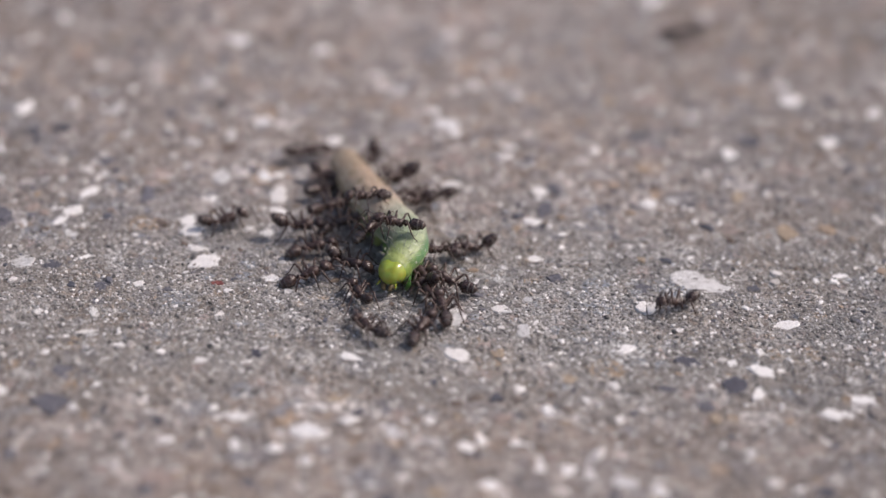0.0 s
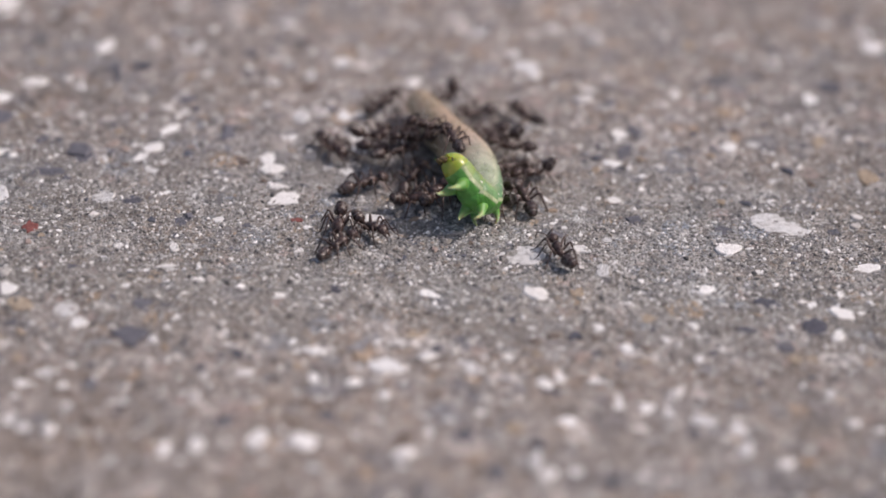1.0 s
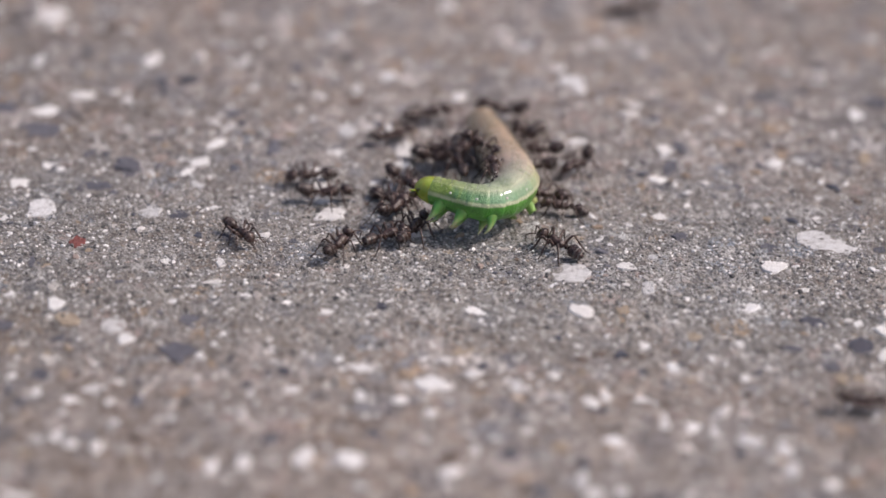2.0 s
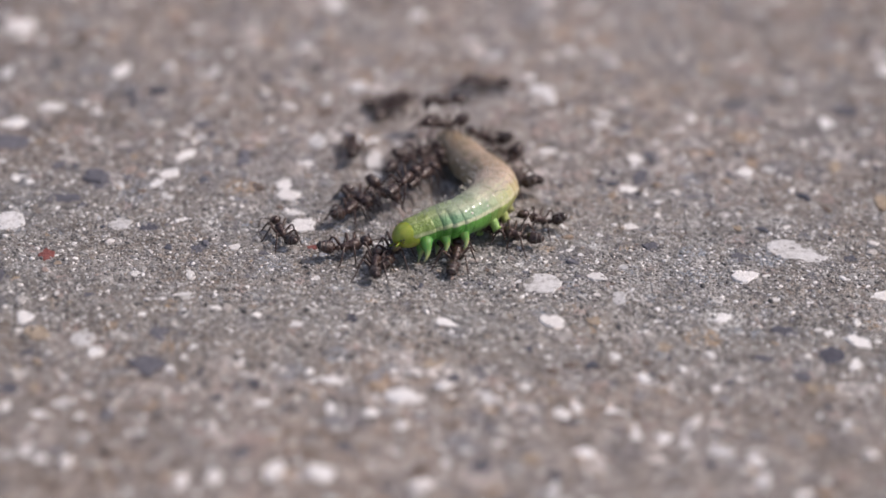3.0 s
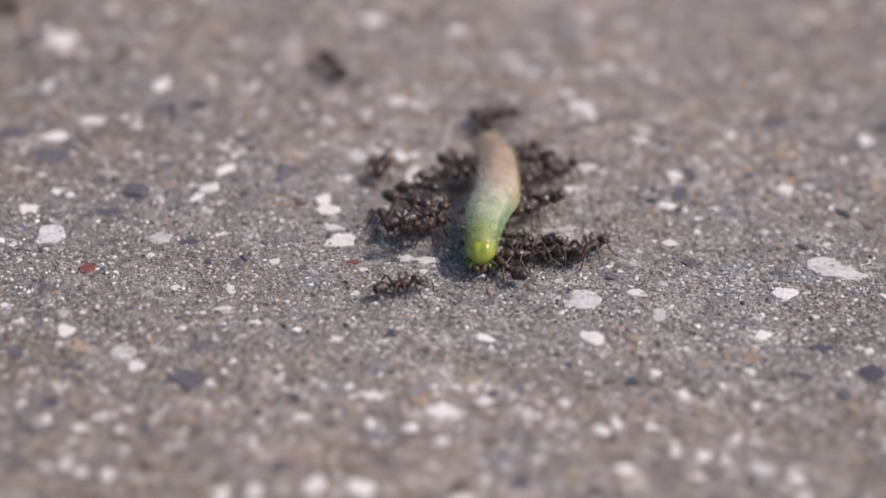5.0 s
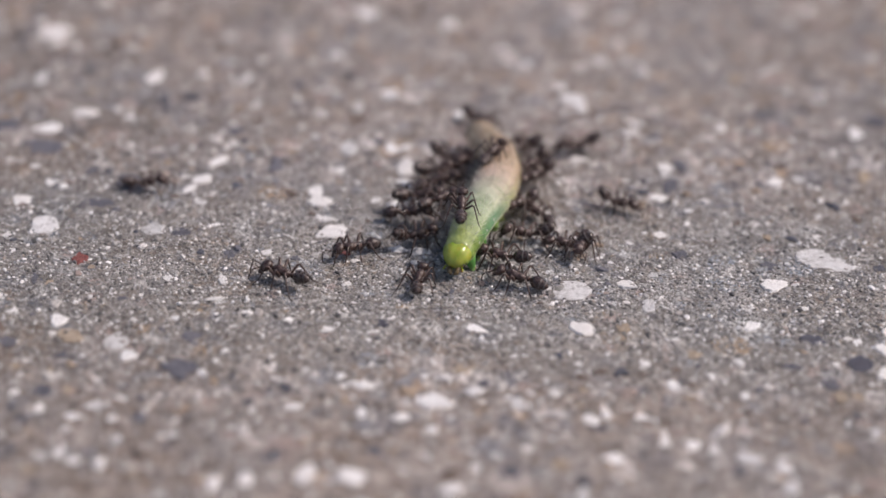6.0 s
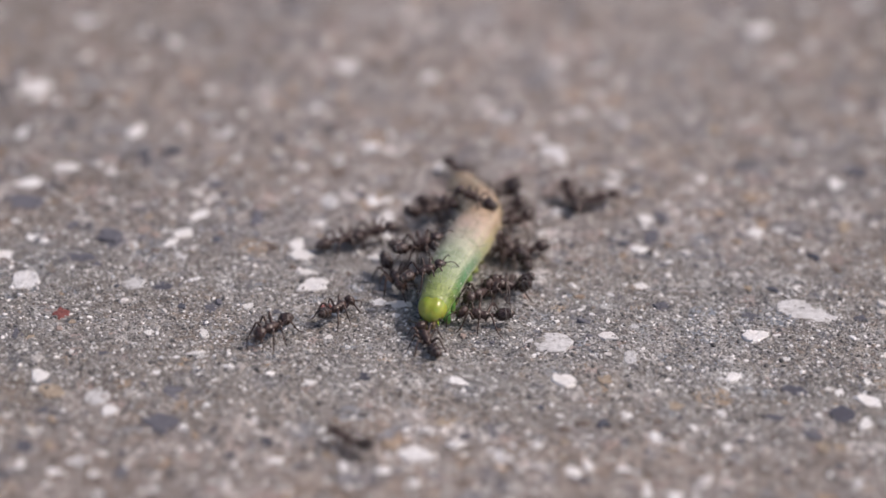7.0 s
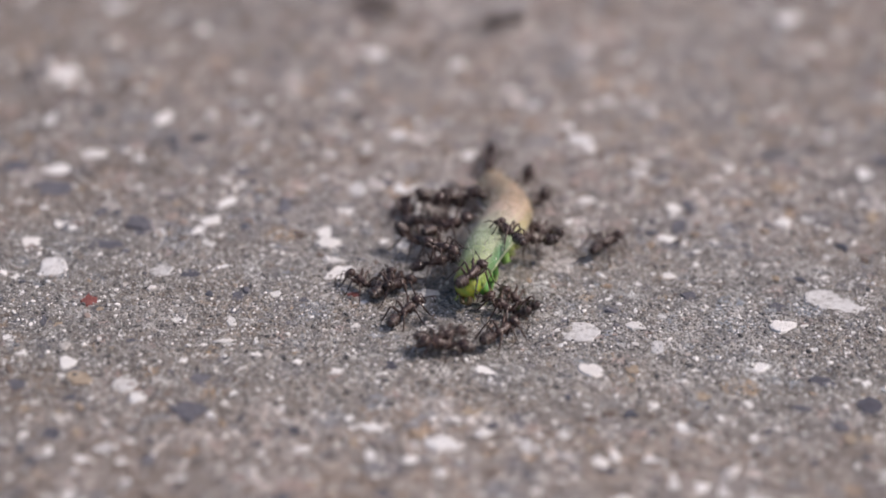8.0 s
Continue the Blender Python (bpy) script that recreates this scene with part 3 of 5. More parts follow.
def make_ant():
    """A worker 5 mm long, facing +x, feet at z = 0."""
    top = tagged(new("ant"), "small black worker ant with glossy shell on the concrete", "ant", "ants round the caterpillar")
    z = Vector((0, 0, 1.08)) * MM
    thorax = part("thorax", lathe([(-0.80, 0.0), (-0.78, 0.16), (-0.62, 0.30), (-0.3, 0.36), (-0.12, 0.31), (0.15, 0.42), (0.5, 0.44), (0.75, 0.32), (0.92, 0.16), (0.95, 0.0)], 14, 1.05), ANT_BODY, top)
    thorax.matrix_local = Matrix.Translation(z) @ pose(0, 0, 0, 0, -6, 0)
    petiole = part("petiole", lathe([(-0.25, 0.0), (-0.24, 0.09), (-0.1, 0.15), (0.0, 0.24), (0.1, 0.14), (0.22, 0.09), (0.23, 0.0)], 10, 1.3), ANT_BODY, top)
    petiole.matrix_local = Matrix.Translation(z + Vector((-0.98, 0, -0.02)) * MM)
    gaster = part("gaster", lathe([(-1.66, 0.0), (-1.63, 0.10), (-1.50, 0.26), (-1.28, 0.43), (-1.24, 0.415), (-0.9, 0.57), (-0.86, 0.555), (-0.45, 0.60), (-0.41, 0.58), (-0.14, 0.36), (0.0, 0.14), (0.02, 0.0)], 18, 0.94),
                  ANT_GASTER, top, "rounded black abdomen with grey bands")
    for x, r in ((-1.36, 0.43), (-0.94, 0.555)):     # paler rings along the rear rim of each plate
        part("band", lathe([(x - 0.06, r - 0.03), (x - 0.03, r + 0.004), (x + 0.04, r + 0.012), (x + 0.07, r - 0.01)], 18, 0.94), ANT_BAND, gaster, "thin paler band")
    gaster.matrix_local = Matrix.Translation(z + Vector((-1.18, 0, 0.0)) * MM) @ pose(0, 0, 0, 0, 8, 0)
    head = part("head", lathe([(-0.55, 0.0), (-0.52, 0.22), (-0.35, 0.46), (-0.05, 0.55), (0.25, 0.50), (0.5, 0.36), (0.62, 0.2), (0.65, 0.0)], 16, 0.78), ANT_BODY, top)
    head.matrix_local = Matrix.Translation(z + Vector((1.48, 0, 0.12)) * MM) @ pose(0, 0, 0, 0, 28, 0)
    for s in (-1, 1):
        part("antenna", tube([(0.35, 0.2 * s, 0.26), (0.75, 0.62 * s, 0.62), (1.0, 0.75 * s, 0.66), (1.45, 0.7 * s, 0.35), (1.75, 0.6 * s, 0.1)], [0.05, 0.045, 0.05, 0.055, 0.04], 6), ANT_LEG, head)
        part("mandible", tube([(0.5, 0.26 * s, -0.05), (0.8, 0.26 * s, -0.08), (0.98, 0.06 * s, -0.1)], [0.12, 0.09, 0.025], 6), ANT_LEG, head)
        b = bmesh.new()
        bmesh.ops.create_uvsphere(b, u_segments=8, v_segments=6, radius=0.13 * MM)
        bmesh.ops.transform(b, matrix=Matrix.Translation(Vector((0.05, 0.46 * s, 0.16)) * MM) @ Matrix.Diagonal((1.2, 0.6, 1.0, 1.0)), verts=b.verts)
        part("eye", b, ANT_BODY, head)
    for fore in (1, 0, -1):
        for s in (-1, 1):
            leg = part("leg", leg_mesh(fore, s), ANT_LEG, top)
            leg.matrix_local = Matrix.Translation(z + Vector((0.42 * fore + 0.05, 0.24 * s, -0.14)) * MM)
            leg["beat"] = float((fore + (s + 1) // 2) % 2)
    return top


worker = make_ant()
waiting = [copy_thing(worker, Matrix()) for _ in range(29)] + [worker]
ants = []


def crawl(rows, label=""):
    """Sends an ant along rows of seconds, x, y, z (mm) and heading; its legs step as it goes."""
    ant = waiting.pop()
    ants.append(ant)
    own = random.Random(100 + len(ants))
    lifted = rows[0][3] > 0.1
    if label:
        tagged(ant, label)
    elif lifted:
        tagged(ant, "small black worker ant climbing on the caterpillar's back")
    grown = own.uniform(1.06, 1.24)
    ant.scale = (grown, grown, grown)
    walk(ant, [(t, pose(x * MM, y * MM, z * MM, own.uniform(-5, 5) + (8 if lifted else 0), own.uniform(-14, 3), h)) for t, x, y, z, h in rows])
    # each holds its head and abdomen its own way
    for piece in ant.children:
        if piece.name.startswith("gaster"):
            piece.matrix_basis = piece.matrix_basis @ pose(0, 0, 0, 0, own.uniform(-28, 30), own.uniform(-22, 22))
        elif piece.name.startswith("head"):
            piece.matrix_basis = piece.matrix_basis @ pose(0, 0, 0, own.uniform(-20, 20), own.uniform(-12, 28), own.uniform(-28, 28))
    span = sum(math.hypot(b[1] - a[1], b[2] - a[2]) for a, b in zip(rows, rows[1:]))
    steps = 54 if span > 150 else 27
    for leg in [c for c in ant.children if c.name.startswith("leg")]:
        hip, beat, lag = leg.location.copy(), leg["beat"], own.uniform(-0.5, 0.5)
        swing = []
        for k in range(steps + 1):
            ph = math.pi * (k + beat) + lag
            turn, lift = 13 * math.sin(ph * 0.73 + lag * 3), 7 * max(0, math.cos(ph * 0.73))
            side = 1 if hip.y > 0 else -1
            swing.append((8.0 * k / steps, Matrix.Translation(hip) @ pose(0, 0, 0, lift * side, 0, turn * side)))
        walk(leg, swing)


# ---- aggregate: stones set in the concrete, then sand ----
def stone_mesh(kind, seed):
    """A flat broken chip, 1 x 1 across, domed, with a chamfered rim sunk in the paste."""
    own = random.Random(seed)
    n = 20
    bm = bmesh.new()
    loops = []
    worn = kind in ("slate", "tan", "grey")
    # a few straight breaks cut the outline, then the rim is nibbled
    cuts = [(2 * math.pi * (k + own.uniform(-0.4, 0.4)) / 5, own.uniform(0.38, 0.50) if worn else own.uniform(0.30, 0.50)) for k in range(5)]
    turn = [2 * math.pi * (k + own.uniform(-0.3, 0.3)) / n for k in range(n)]
    rad = []
    for a in turn:
        r = min([0.62] + [d / math.cos(a - c) for c, d in cuts if math.cos(a - c) > 0.2])
        rad.append(r * own.uniform(0.88, 1.06) * (0.78 if own.random() < 0.05 else 1.0))
    if kind == "grey":           # the large worn plates have a softer rim
        rad = [0.25 * rad[k - 1] + 0.5 * rad[k] + 0.25 * rad[(k + 1) % n] for k in range(n)]
    top = 0.04 if worn else 0.085
    tip = (own.uniform(-0.05, 0.05), own.uniform(-0.05, 0.05))
    for grow, z in ((1.05, -0.2), (1.0, top * 0.3), (0.90, top), (0.5, top * 1.15)):
        loops.append([bm.verts.new((rad[k] * grow * math.cos(turn[k]), rad[k] * grow * math.sin(turn[k]),
                                    z + tip[0] * rad[k] * grow * math.cos(turn[k]) + tip[1] * rad[k] * grow * math.sin(turn[k]) + own.uniform(-0.018, 0.018))) for k in range(n)])
    for a, b in zip(loops, loops[1:]):
        for k in range(n):
            bm.faces.new((a[k], a[(k + 1) % n], b[(k + 1) % n], b[k]))
    bm.faces.new(loops[-1])
    return mesh_of(bm, "stone", STONES[kind], smooth=False)


CHIPS = {kind: [stone_mesh(kind, 31 * i + k) for k in range(14)] for i, kind in enumerate(STONES)}
placed = []


def stone(x, y, across, deep, kind, taper=0.0, turned=0.0):
    """A chip of stone set in the ground at x, y (mm); taper widens it towards its right end."""
    k = len(placed)
    placed.append((x, y, 0.5 * max(across, deep)))
    me = CHIPS[kind][k % 14]
    if taper:
        me = me.copy()
        for v in me.vertices:
            v.co.y *= 1.0 + taper * 1.5 * v.co.x
    ob = new("stone", me)
    ob.parent = ground
    spin = ((k * 137) % 44) - 22 + (180 if k % 2 else 0)
    spin = turned if taper else spin
    grow = {"white": 1.32, "grey": 1.30}.get(kind, 1.24)
    ob.matrix_local = pose(x * MM, y * MM, relief(x, y) * MM, ((k * 31) % 9) - 4, ((k * 17) % 9) - 4, spin) @ Matrix.Diagonal((across * grow * MM, deep * grow * MM, min(across, deep, 2.5) * 0.75 * MM, 1))


stone(-4.8, 51.8, 1.8, 2.9, "white")
stone(49.9, 40.5, 2.1, 3.1, "white")
stone(-10, 18.7, 1.4, 1.7, "white")
stone(-11.2, 7.4, 0.9, 1.2, "white")
stone(-9.1, 6.6, 1.2, 1.6, "white")
stone(-8.4, -2.7, 1.5, 1.1, "white")
stone(-6.3, -2.9, 1.9, 1.3, "white")
stone(-6.6, -5.3, 0.9, 1, "white")
stone(42.4, -9.8, 2.7, 1.8, "white")
stone(-0.2, -17.2, 2, 1.1, "white")
stone(39.2, -18.4, 2.3, 2, "white")
stone(59.2, 37.9, 1.5, 2.5, "white")
stone(52.9, 30, 1.8, 2.1, "white")
stone(49.6, 0.1, 1.6, 0.9, "white")
stone(45.1, -25.6, 2.7, 2, "white")
stone(48.2, -23, 2, 1.7, "white")
stone(-48, 64.3, 1.5, 2.5, "white")
stone(-36.1, 58.9, 1.4, 2.4, "white")
stone(36.6, 68.2, 2.4, 3.8, "white")
stone(38.9, 59.1, 1, 1.7, "white")
stone(-14.5, 53.5, 2.4, 2.1, "white")
stone(10.5, -46.2, 1.7, 1.8, "white")
stone(35, -1.7, 6, 3.1, "grey", -0.3, -8)
stone(8.7, -9.6, 4.3, 3.0, "grey", 0.6, 15)
stone(8.1, 25.9, 1, 1.3, "slate")
stone(-25.3, -5.1, 1.1, 1.6, "slate")
stone(-38.8, -24.5, 2.4, 1.5, "slate")
stone(19.9, 12.8, 1.4, 2.3, "slate")
stone(-1.7, 48.9, 1.2, 1.6, "slate")
stone(45.1, 9.1, 1.7, 2.9, "tan")
stone(9.6, -29.8, 0.9, 0.7, "tan")
stone(-13.7, -3.8, 1.1, 1.1, "red")
stone(-44.8, -17.3, 0.9, 0.9, "white")
stone(-46.9, -14, 0.9, 1, "white")
stone(-23.6, -18.5, 0.7, 0.5, "white")
stone(-44.5, -26.9, 0.6, 0.4, "white")
stone(-21.6, -4.3, 0.9, 1.5, "white")
stone(-44.5, -22.7, 1.9, 1.4, "slate")
stone(-41.4, -41.8, 0.7, 0.7, "slate")
stone(-38.5, -8.8, 0.7, 1.2, "tan")
stone(-27.1, -29.2, 0.5, 0.5, "tan")
stone(34, -31.1, 0.5, 0.7, "white")
stone(35.4, -16.4, 0.9, 0.6, "white")
stone(20.2, -27.8, 2.4, 0.5, "tan")
stone(29.7, -21.9, 1.9, 1, "slate")
stone(-51, 44.6, 2.9, 3.9, "white")
stone(-37.5, 34.4, 1.5, 3.7, "white")
stone(-27.4, 35.2, 1, 3.3, "grey")
stone(-50.5, 32.3, 1.3, 2.3, "grey")
stone(-44.4, 24.7, 3, 2.3, "white")
stone(-47.8, 20.8, 2.3, 2.5, "white")
stone(-44.4, 30, 1.1, 1.1, "tan")
stone(-27.2, 19, 0.9, 1.2, "white")
stone(-28.4, 14.5, 1.4, 2.3, "white")
stone(-38.1, 17.9, 1, 1.2, "grey")
stone(-29.6, 10.4, 2, 2.1, "white")
stone(-31.6, 10.6, 0.8, 1.2, "white")
stone(-44.5, 16.3, 0.7, 1.5, "tan")
stone(-47.7, 11.7, 1, 1.8, "grey")
stone(-30.9, 18.6, 0.9, 0.7, "slate")
stone(-48.1, 38, 0.8, 1.9, "slate")
stone(-51.6, 21.4, 3.6, 2.9, "slate")
stone(-48, 16.4, 4.2, 3, "slate")
stone(-25.3, 28.2, 1.2, 1.7, "grey")
stone(-26.7, 25.8, 0.4, 0.9, "grey")
stone(-36.1, 28.8, 1.6, 1.6, "slate")
stone(-45.5, 8.7, 1.1, 1.5, "white")
stone(-37.3, 9.6, 2.3, 3, "slate")
stone(-31.6, 17.4, 0.6, 1.3, "grey")
stone(-20.4, 17.8, 1.4, 2, "tan")
stone(-42.1, 10.1, 1.7, 1.2, "grey")
stone(-42.2, 14.2, 0.8, 0.6, "slate")
stone(-11, 32.9, 1.9, 3.1, "white")
stone(-2.8, 27.7, 1.4, 1.9, "white")
stone(-15.3, 13.7, 1.6, 1.5, "white")
stone(-8.4, 14.9, 1.6, 2.9, "white")
stone(-8.4, 11.5, 1.4, 1.5, "white")
stone(10.1, 18.2, 2.1, 1, "white")
stone(9.7, 32.4, 2.7, 2.1, "grey")
stone(4.9, 29.2, 0.6, 1, "grey")
stone(8.5, 39.3, 0.6, 1.3, "tan")
stone(4.5, 41.2, 1.2, 1.5, "grey")
stone(-14.2, 28.4, 0.8, 2.2, "grey")
stone(-18.5, 21.3, 1, 1.5, "grey")
stone(5.2, 25.8, 1, 0.7, "slate")
stone(-14.7, 18.9, 1.7, 2.8, "grey")
stone(-18.6, 35.9, 0.6, 1.3, "grey")
stone(13.1, 42.9, 1.4, 1.9, "grey")
stone(16.5, 43.6, 1.2, 1.9, "grey")
stone(28.7, 39.7, 1.5, 2.3, "tan")
stone(34.3, 36.5, 1.1, 1.4, "grey")
stone(26.1, 26.7, 1, 2.2, "white")
stone(30.5, 26.4, 0.8, 2.2, "grey")
stone(41.2, 26.6, 1.4, 3.5, "white")
stone(38.3, 21.9, 0.9, 2, "white")
stone(19.5, 16.7, 1.6, 1.8, "white")
stone(21.3, 17.5, 1.1, 2.4, "slate")
stone(20.6, 14.5, 1.1, 0.9, "grey")
stone(16.5, 27.4, 1.7, 1.2, "white")
stone(13.9, 23.8, 0.9, 1.1, "grey")
stone(15.3, 14, 0.7, 1.2, "white")
stone(22, 21.1, 0.8, 1.3, "grey")
stone(31.4, 14.7, 1.7, 2.1, "white")
stone(33.7, 16.4, 0.9, 2.4, "grey")
stone(29.2, 17.3, 0.7, 1.2, "tan")
stone(43.8, 30.2, 3.1, 2.4, "slate")
stone(20.1, 23.2, 1, 1.6, "tan")
stone(41, 16.7, 1.1, 2.4, "tan")
stone(30.6, 30.5, 3.7, 1.5, "slate")
stone(37, 34.6, 3.1, 0.8, "grey")
stone(-47.7, 4.5, 1.7, 2.3, "white")
stone(-44.5, -0.6, 2.8, 3.2, "grey")
stone(-39.6, 3.9, 3.5, 2.6, "slate")
stone(-36.5, 7.8, 2.3, 3, "slate")
stone(-34.5, 7.7, 0.6, 1.6, "grey")
stone(-30.8, 8.2, 1, 2.3, "white")
stone(-33.6, -0.4, 1.7, 2.3, "grey")
stone(-30.4, -0.7, 1.4, 1.7, "slate")
stone(-39.9, -6.8, 1.6, 2.2, "red")
stone(-42.6, -11.4, 1.1, 1.3, "tan")
stone(-43.6, -11.2, 1, 1.9, "slate")
stone(-40.3, -18.6, 1.5, 2.3, "white")
stone(-40.5, -20.9, 0.7, 1, "white")
stone(-38.4, -21.3, 1.9, 2.5, "tan")
stone(-34.3, -22, 1.9, 2.5, "grey")
stone(-26.7, -20.7, 2.9, 1.8, "slate")
stone(-22.5, -15.9, 1.1, 1, "white")
stone(-33.5, -16.5, 0.4, 0.8, "white")
stone(-34.6, -14.3, 1, 0.8, "slate")
stone(-29, -17.3, 1.5, 0.8, "white")
stone(-25.6, -13.7, 1.6, 0.6, "white")
stone(-25.4, -9.9, 0.8, 1.3, "white")
stone(-30.8, -10, 0.9, 1.1, "white")
stone(-27.7, -14.4, 1.1, 0.6, "white")
stone(-48.2, -2.6, 0.8, 1.4, "white")
stone(-43.9, 7.8, 1, 1.3, "white")
stone(-18.5, -19.4, 1, 1.2, "tan")
stone(-33.1, -13.4, 0.5, 0.6, "white")
stone(-29.4, 5.8, 1.1, 2.1, "grey")
stone(-27.2, 1.2, 1, 0.8, "white")
stone(18.3, 10.2, 1.6, 1.6, "white")
stone(18.4, 2.5, 1.7, 2.1, "white")
stone(14.4, -7.6, 2, 1.7, "white")
stone(29.3, -6.9, 2.3, 2.2, "white")
stone(26.4, -14.6, 1.9, 2.1, "white")
stone(16.6, -11.8, 1, 1.9, "grey")
stone(20.3, -1.9, 1.4, 1.4, "slate")
stone(28.9, -3.1, 1.4, 1.3, "slate")
stone(12, -2.8, 1.4, 0.8, "white")
stone(15.2, 0.3, 0.8, 0.9, "grey")
stone(13.9, -16.1, 1.2, 1.4, "tan")
stone(17.9, -10.3, 0.4, 0.7, "white")
stone(31.9, -11.2, 0.8, 0.8, "white")
stone(36.5, -17.1, 0.9, 1.2, "white")
stone(32.2, -16.9, 2.2, 1.6, "slate")
stone(40.2, -2.2, 1.1, 2, "slate")
stone(35.2, 7.4, 0.9, 1.4, "grey")
stone(34.5, 2.8, 0.8, 1.4, "white")
stone(29.2, 2.7, 0.9, 1.1, "tan")
stone(26.3, -2.1, 0.6, 0.9, "white")
stone(17.3, -6, 0.9, 0.9, "grey")
stone(21.2, 4.8, 0.7, 1.4, "white")
stone(38.4, 2.5, 0.8, 0.9, "grey")
stone(-32.8, -24.4, 1.4, 1.7, "white")
stone(-39.7, -26.6, 1.2, 1.7, "tan")
stone(-38.1, -28.6, 0.7, 0.8, "grey")
stone(-42.2, -31.2, 0.8, 1.2, "white")
stone(-39.7, -31.1, 2, 1.8, "slate")
stone(-39.6, -33.7, 0.8, 1.3, "white")
stone(-36.3, -34.8, 1.3, 1.2, "white")
stone(-37, -36.7, 1.1, 0.9, "grey")
stone(-32.3, -31.6, 0.9, 1.3, "white")
stone(-32.7, -34.8, 0.8, 1, "white")
stone(-34.9, -32.6, 1.4, 1.3, "grey")
stone(-37.5, -30.5, 0.8, 1.2, "tan")
stone(-27.9, -26.5, 2.6, 2.9, "slate")
stone(-29.2, -29, 0.7, 1.4, "grey")
stone(-23.8, -23, 0.7, 1.2, "white")
stone(-19.3, -23.7, 0.8, 1.1, "white")
stone(-24.5, -24.8, 0.5, 0.7, "white")
stone(-16.7, -31.9, 1.5, 1.1, "white")
stone(-41.2, -35.8, 2, 1, "slate")
stone(-38.2, -37.4, 1.4, 1.3, "slate")
stone(-27.6, -39.1, 2.1, 1.1, "slate")
stone(-27.1, -37.1, 0.8, 1, "grey")
stone(-34.4, -39.1, 0.6, 0.6, "tan")
stone(-38.3, -41.3, 1.1, 1.2, "grey")
stone(-36.7, -40.5, 1.1, 1.5, "white")
stone(-35.2, -41.8, 1, 1.1, "white")
stone(-19.9, -43.7, 1.5, 2.5, "white")
stone(-27.1, -45.7, 1, 1.8, "grey")
stone(-24.1, -43.4, 1.8, 1.2, "tan")
stone(-29.8, -43.4, 0.8, 0.9, "tan")
stone(-39, -43.1, 0.9, 1, "tan")
stone(-38.5, -49.7, 2.7, 1.1, "white")
stone(-20.2, -32.6, 0.7, 1.3, "grey")
stone(-17.7, -28.7, 1, 1.2, "slate")
stone(-43, -27, 0.9, 1.1, "tan")
stone(-4.2, -29.9, 2.8, 2.7, "white")
stone(-6.6, -30.3, 0.7, 0.9, "grey")
stone(-6.6, -32.9, 1.3, 1.2, "white")
stone(-10.4, -32.4, 0.9, 1.1, "white")
stone(-11.9, -30.9, 1.1, 1.5, "tan")
stone(-12.7, -26.7, 0.7, 1.3, "white")
stone(-12.4, -28.1, 0.7, 0.8, "white")
stone(-9.9, -24, 0.8, 0.7, "white")
stone(-3.9, -34.9, 1.1, 1.3, "white")
stone(-4.1, -38.7, 1.3, 1.2, "grey")
stone(-8.7, -38.5, 1.2, 1.7, "slate")
stone(-14.7, -42, 2, 2.9, "white")
stone(-10.8, -42.6, 2.3, 2.7, "white")
stone(-9.5, -46.2, 1.3, 1.4, "grey")
stone(-1.2, -24.7, 2.4, 2.7, "tan")
stone(-2.2, -27.6, 0.5, 1.8, "tan")
stone(0.7, -26.8, 1, 1.2, "slate")
stone(3.8, -30, 0.9, 1.7, "grey")
stone(5.9, -29.7, 0.5, 1.1, "grey")
stone(7.2, -28.2, 1.1, 1.4, "white")
stone(6.6, -26.1, 0.6, 1, "grey")
stone(9.8, -27.1, 0.9, 0.8, "tan")
stone(10.5, -32.4, 1.5, 1.8, "white")
stone(4.6, -37.2, 1.1, 0.8, "white")
stone(2, -38.7, 1.1, 0.9, "grey")
stone(0.1, -40.6, 1, 1.5, "grey")
stone(9.5, -44.2, 0.8, 2.9, "grey")
stone(-6.3, -41, 0.9, 1, "grey")
stone(3.4, -40.8, 1.3, 1.6, "slate")
stone(7.6, -39.2, 1.3, 2.2, "tan")
stone(-4.1, -23.6, 0.6, 0.9, "white")
stone(3.5, -21.7, 0.8, 0.7, "white")
stone(9.6, -22.8, 0.6, 0.7, "white")
stone(-15.9, -25.7, 0.9, 0.9, "grey")
stone(2.5, -32, 0.9, 1, "slate")
stone(16, -22.2, 1.6, 1.5, "white")
stone(24.8, -21.4, 0.8, 1.6, "white")
stone(20.2, -20.3, 1.6, 1.6, "tan")
stone(22.7, -25.3, 0.9, 0.8, "tan")
stone(24.9, -27.4, 0.9, 1, "white")
stone(27.2, -25.4, 0.7, 0.6, "white")
stone(15.3, -31.4, 1.3, 1, "white")
stone(17, -35.1, 0.9, 2.1, "white")
stone(19.5, -35.6, 1.5, 1.6, "white")
stone(12.6, -38, 1.8, 1.9, "white")
stone(24.6, -31.4, 0.8, 0.7, "grey")
stone(35.4, -26.8, 1.3, 1, "tan")
stone(33.8, -26.8, 1, 1.6, "tan")
stone(33, -24.8, 1.5, 1.7, "slate")
stone(38.3, -22.5, 1, 2.1, "white")
stone(36.3, -32.5, 1.2, 1.3, "grey")
stone(24.4, -37.3, 2.2, 1.5, "grey")
stone(27.8, -41.8, 1.2, 1.8, "grey")
stone(33.4, -41.7, 0.8, 0.8, "grey")
stone(30.3, -41.2, 0.8, 1.1, "tan")
stone(12.9, -45.7, 1.1, 1.3, "white")
stone(18.7, -46.1, 1, 0.7, "white")
stone(17.1, -32.8, 1.1, 1.1, "tan")
stone(36.3, -21.2, 1.9, 2.6, "slate")
stone(11.2, -33.7, 1.4, 0.8, "slate")
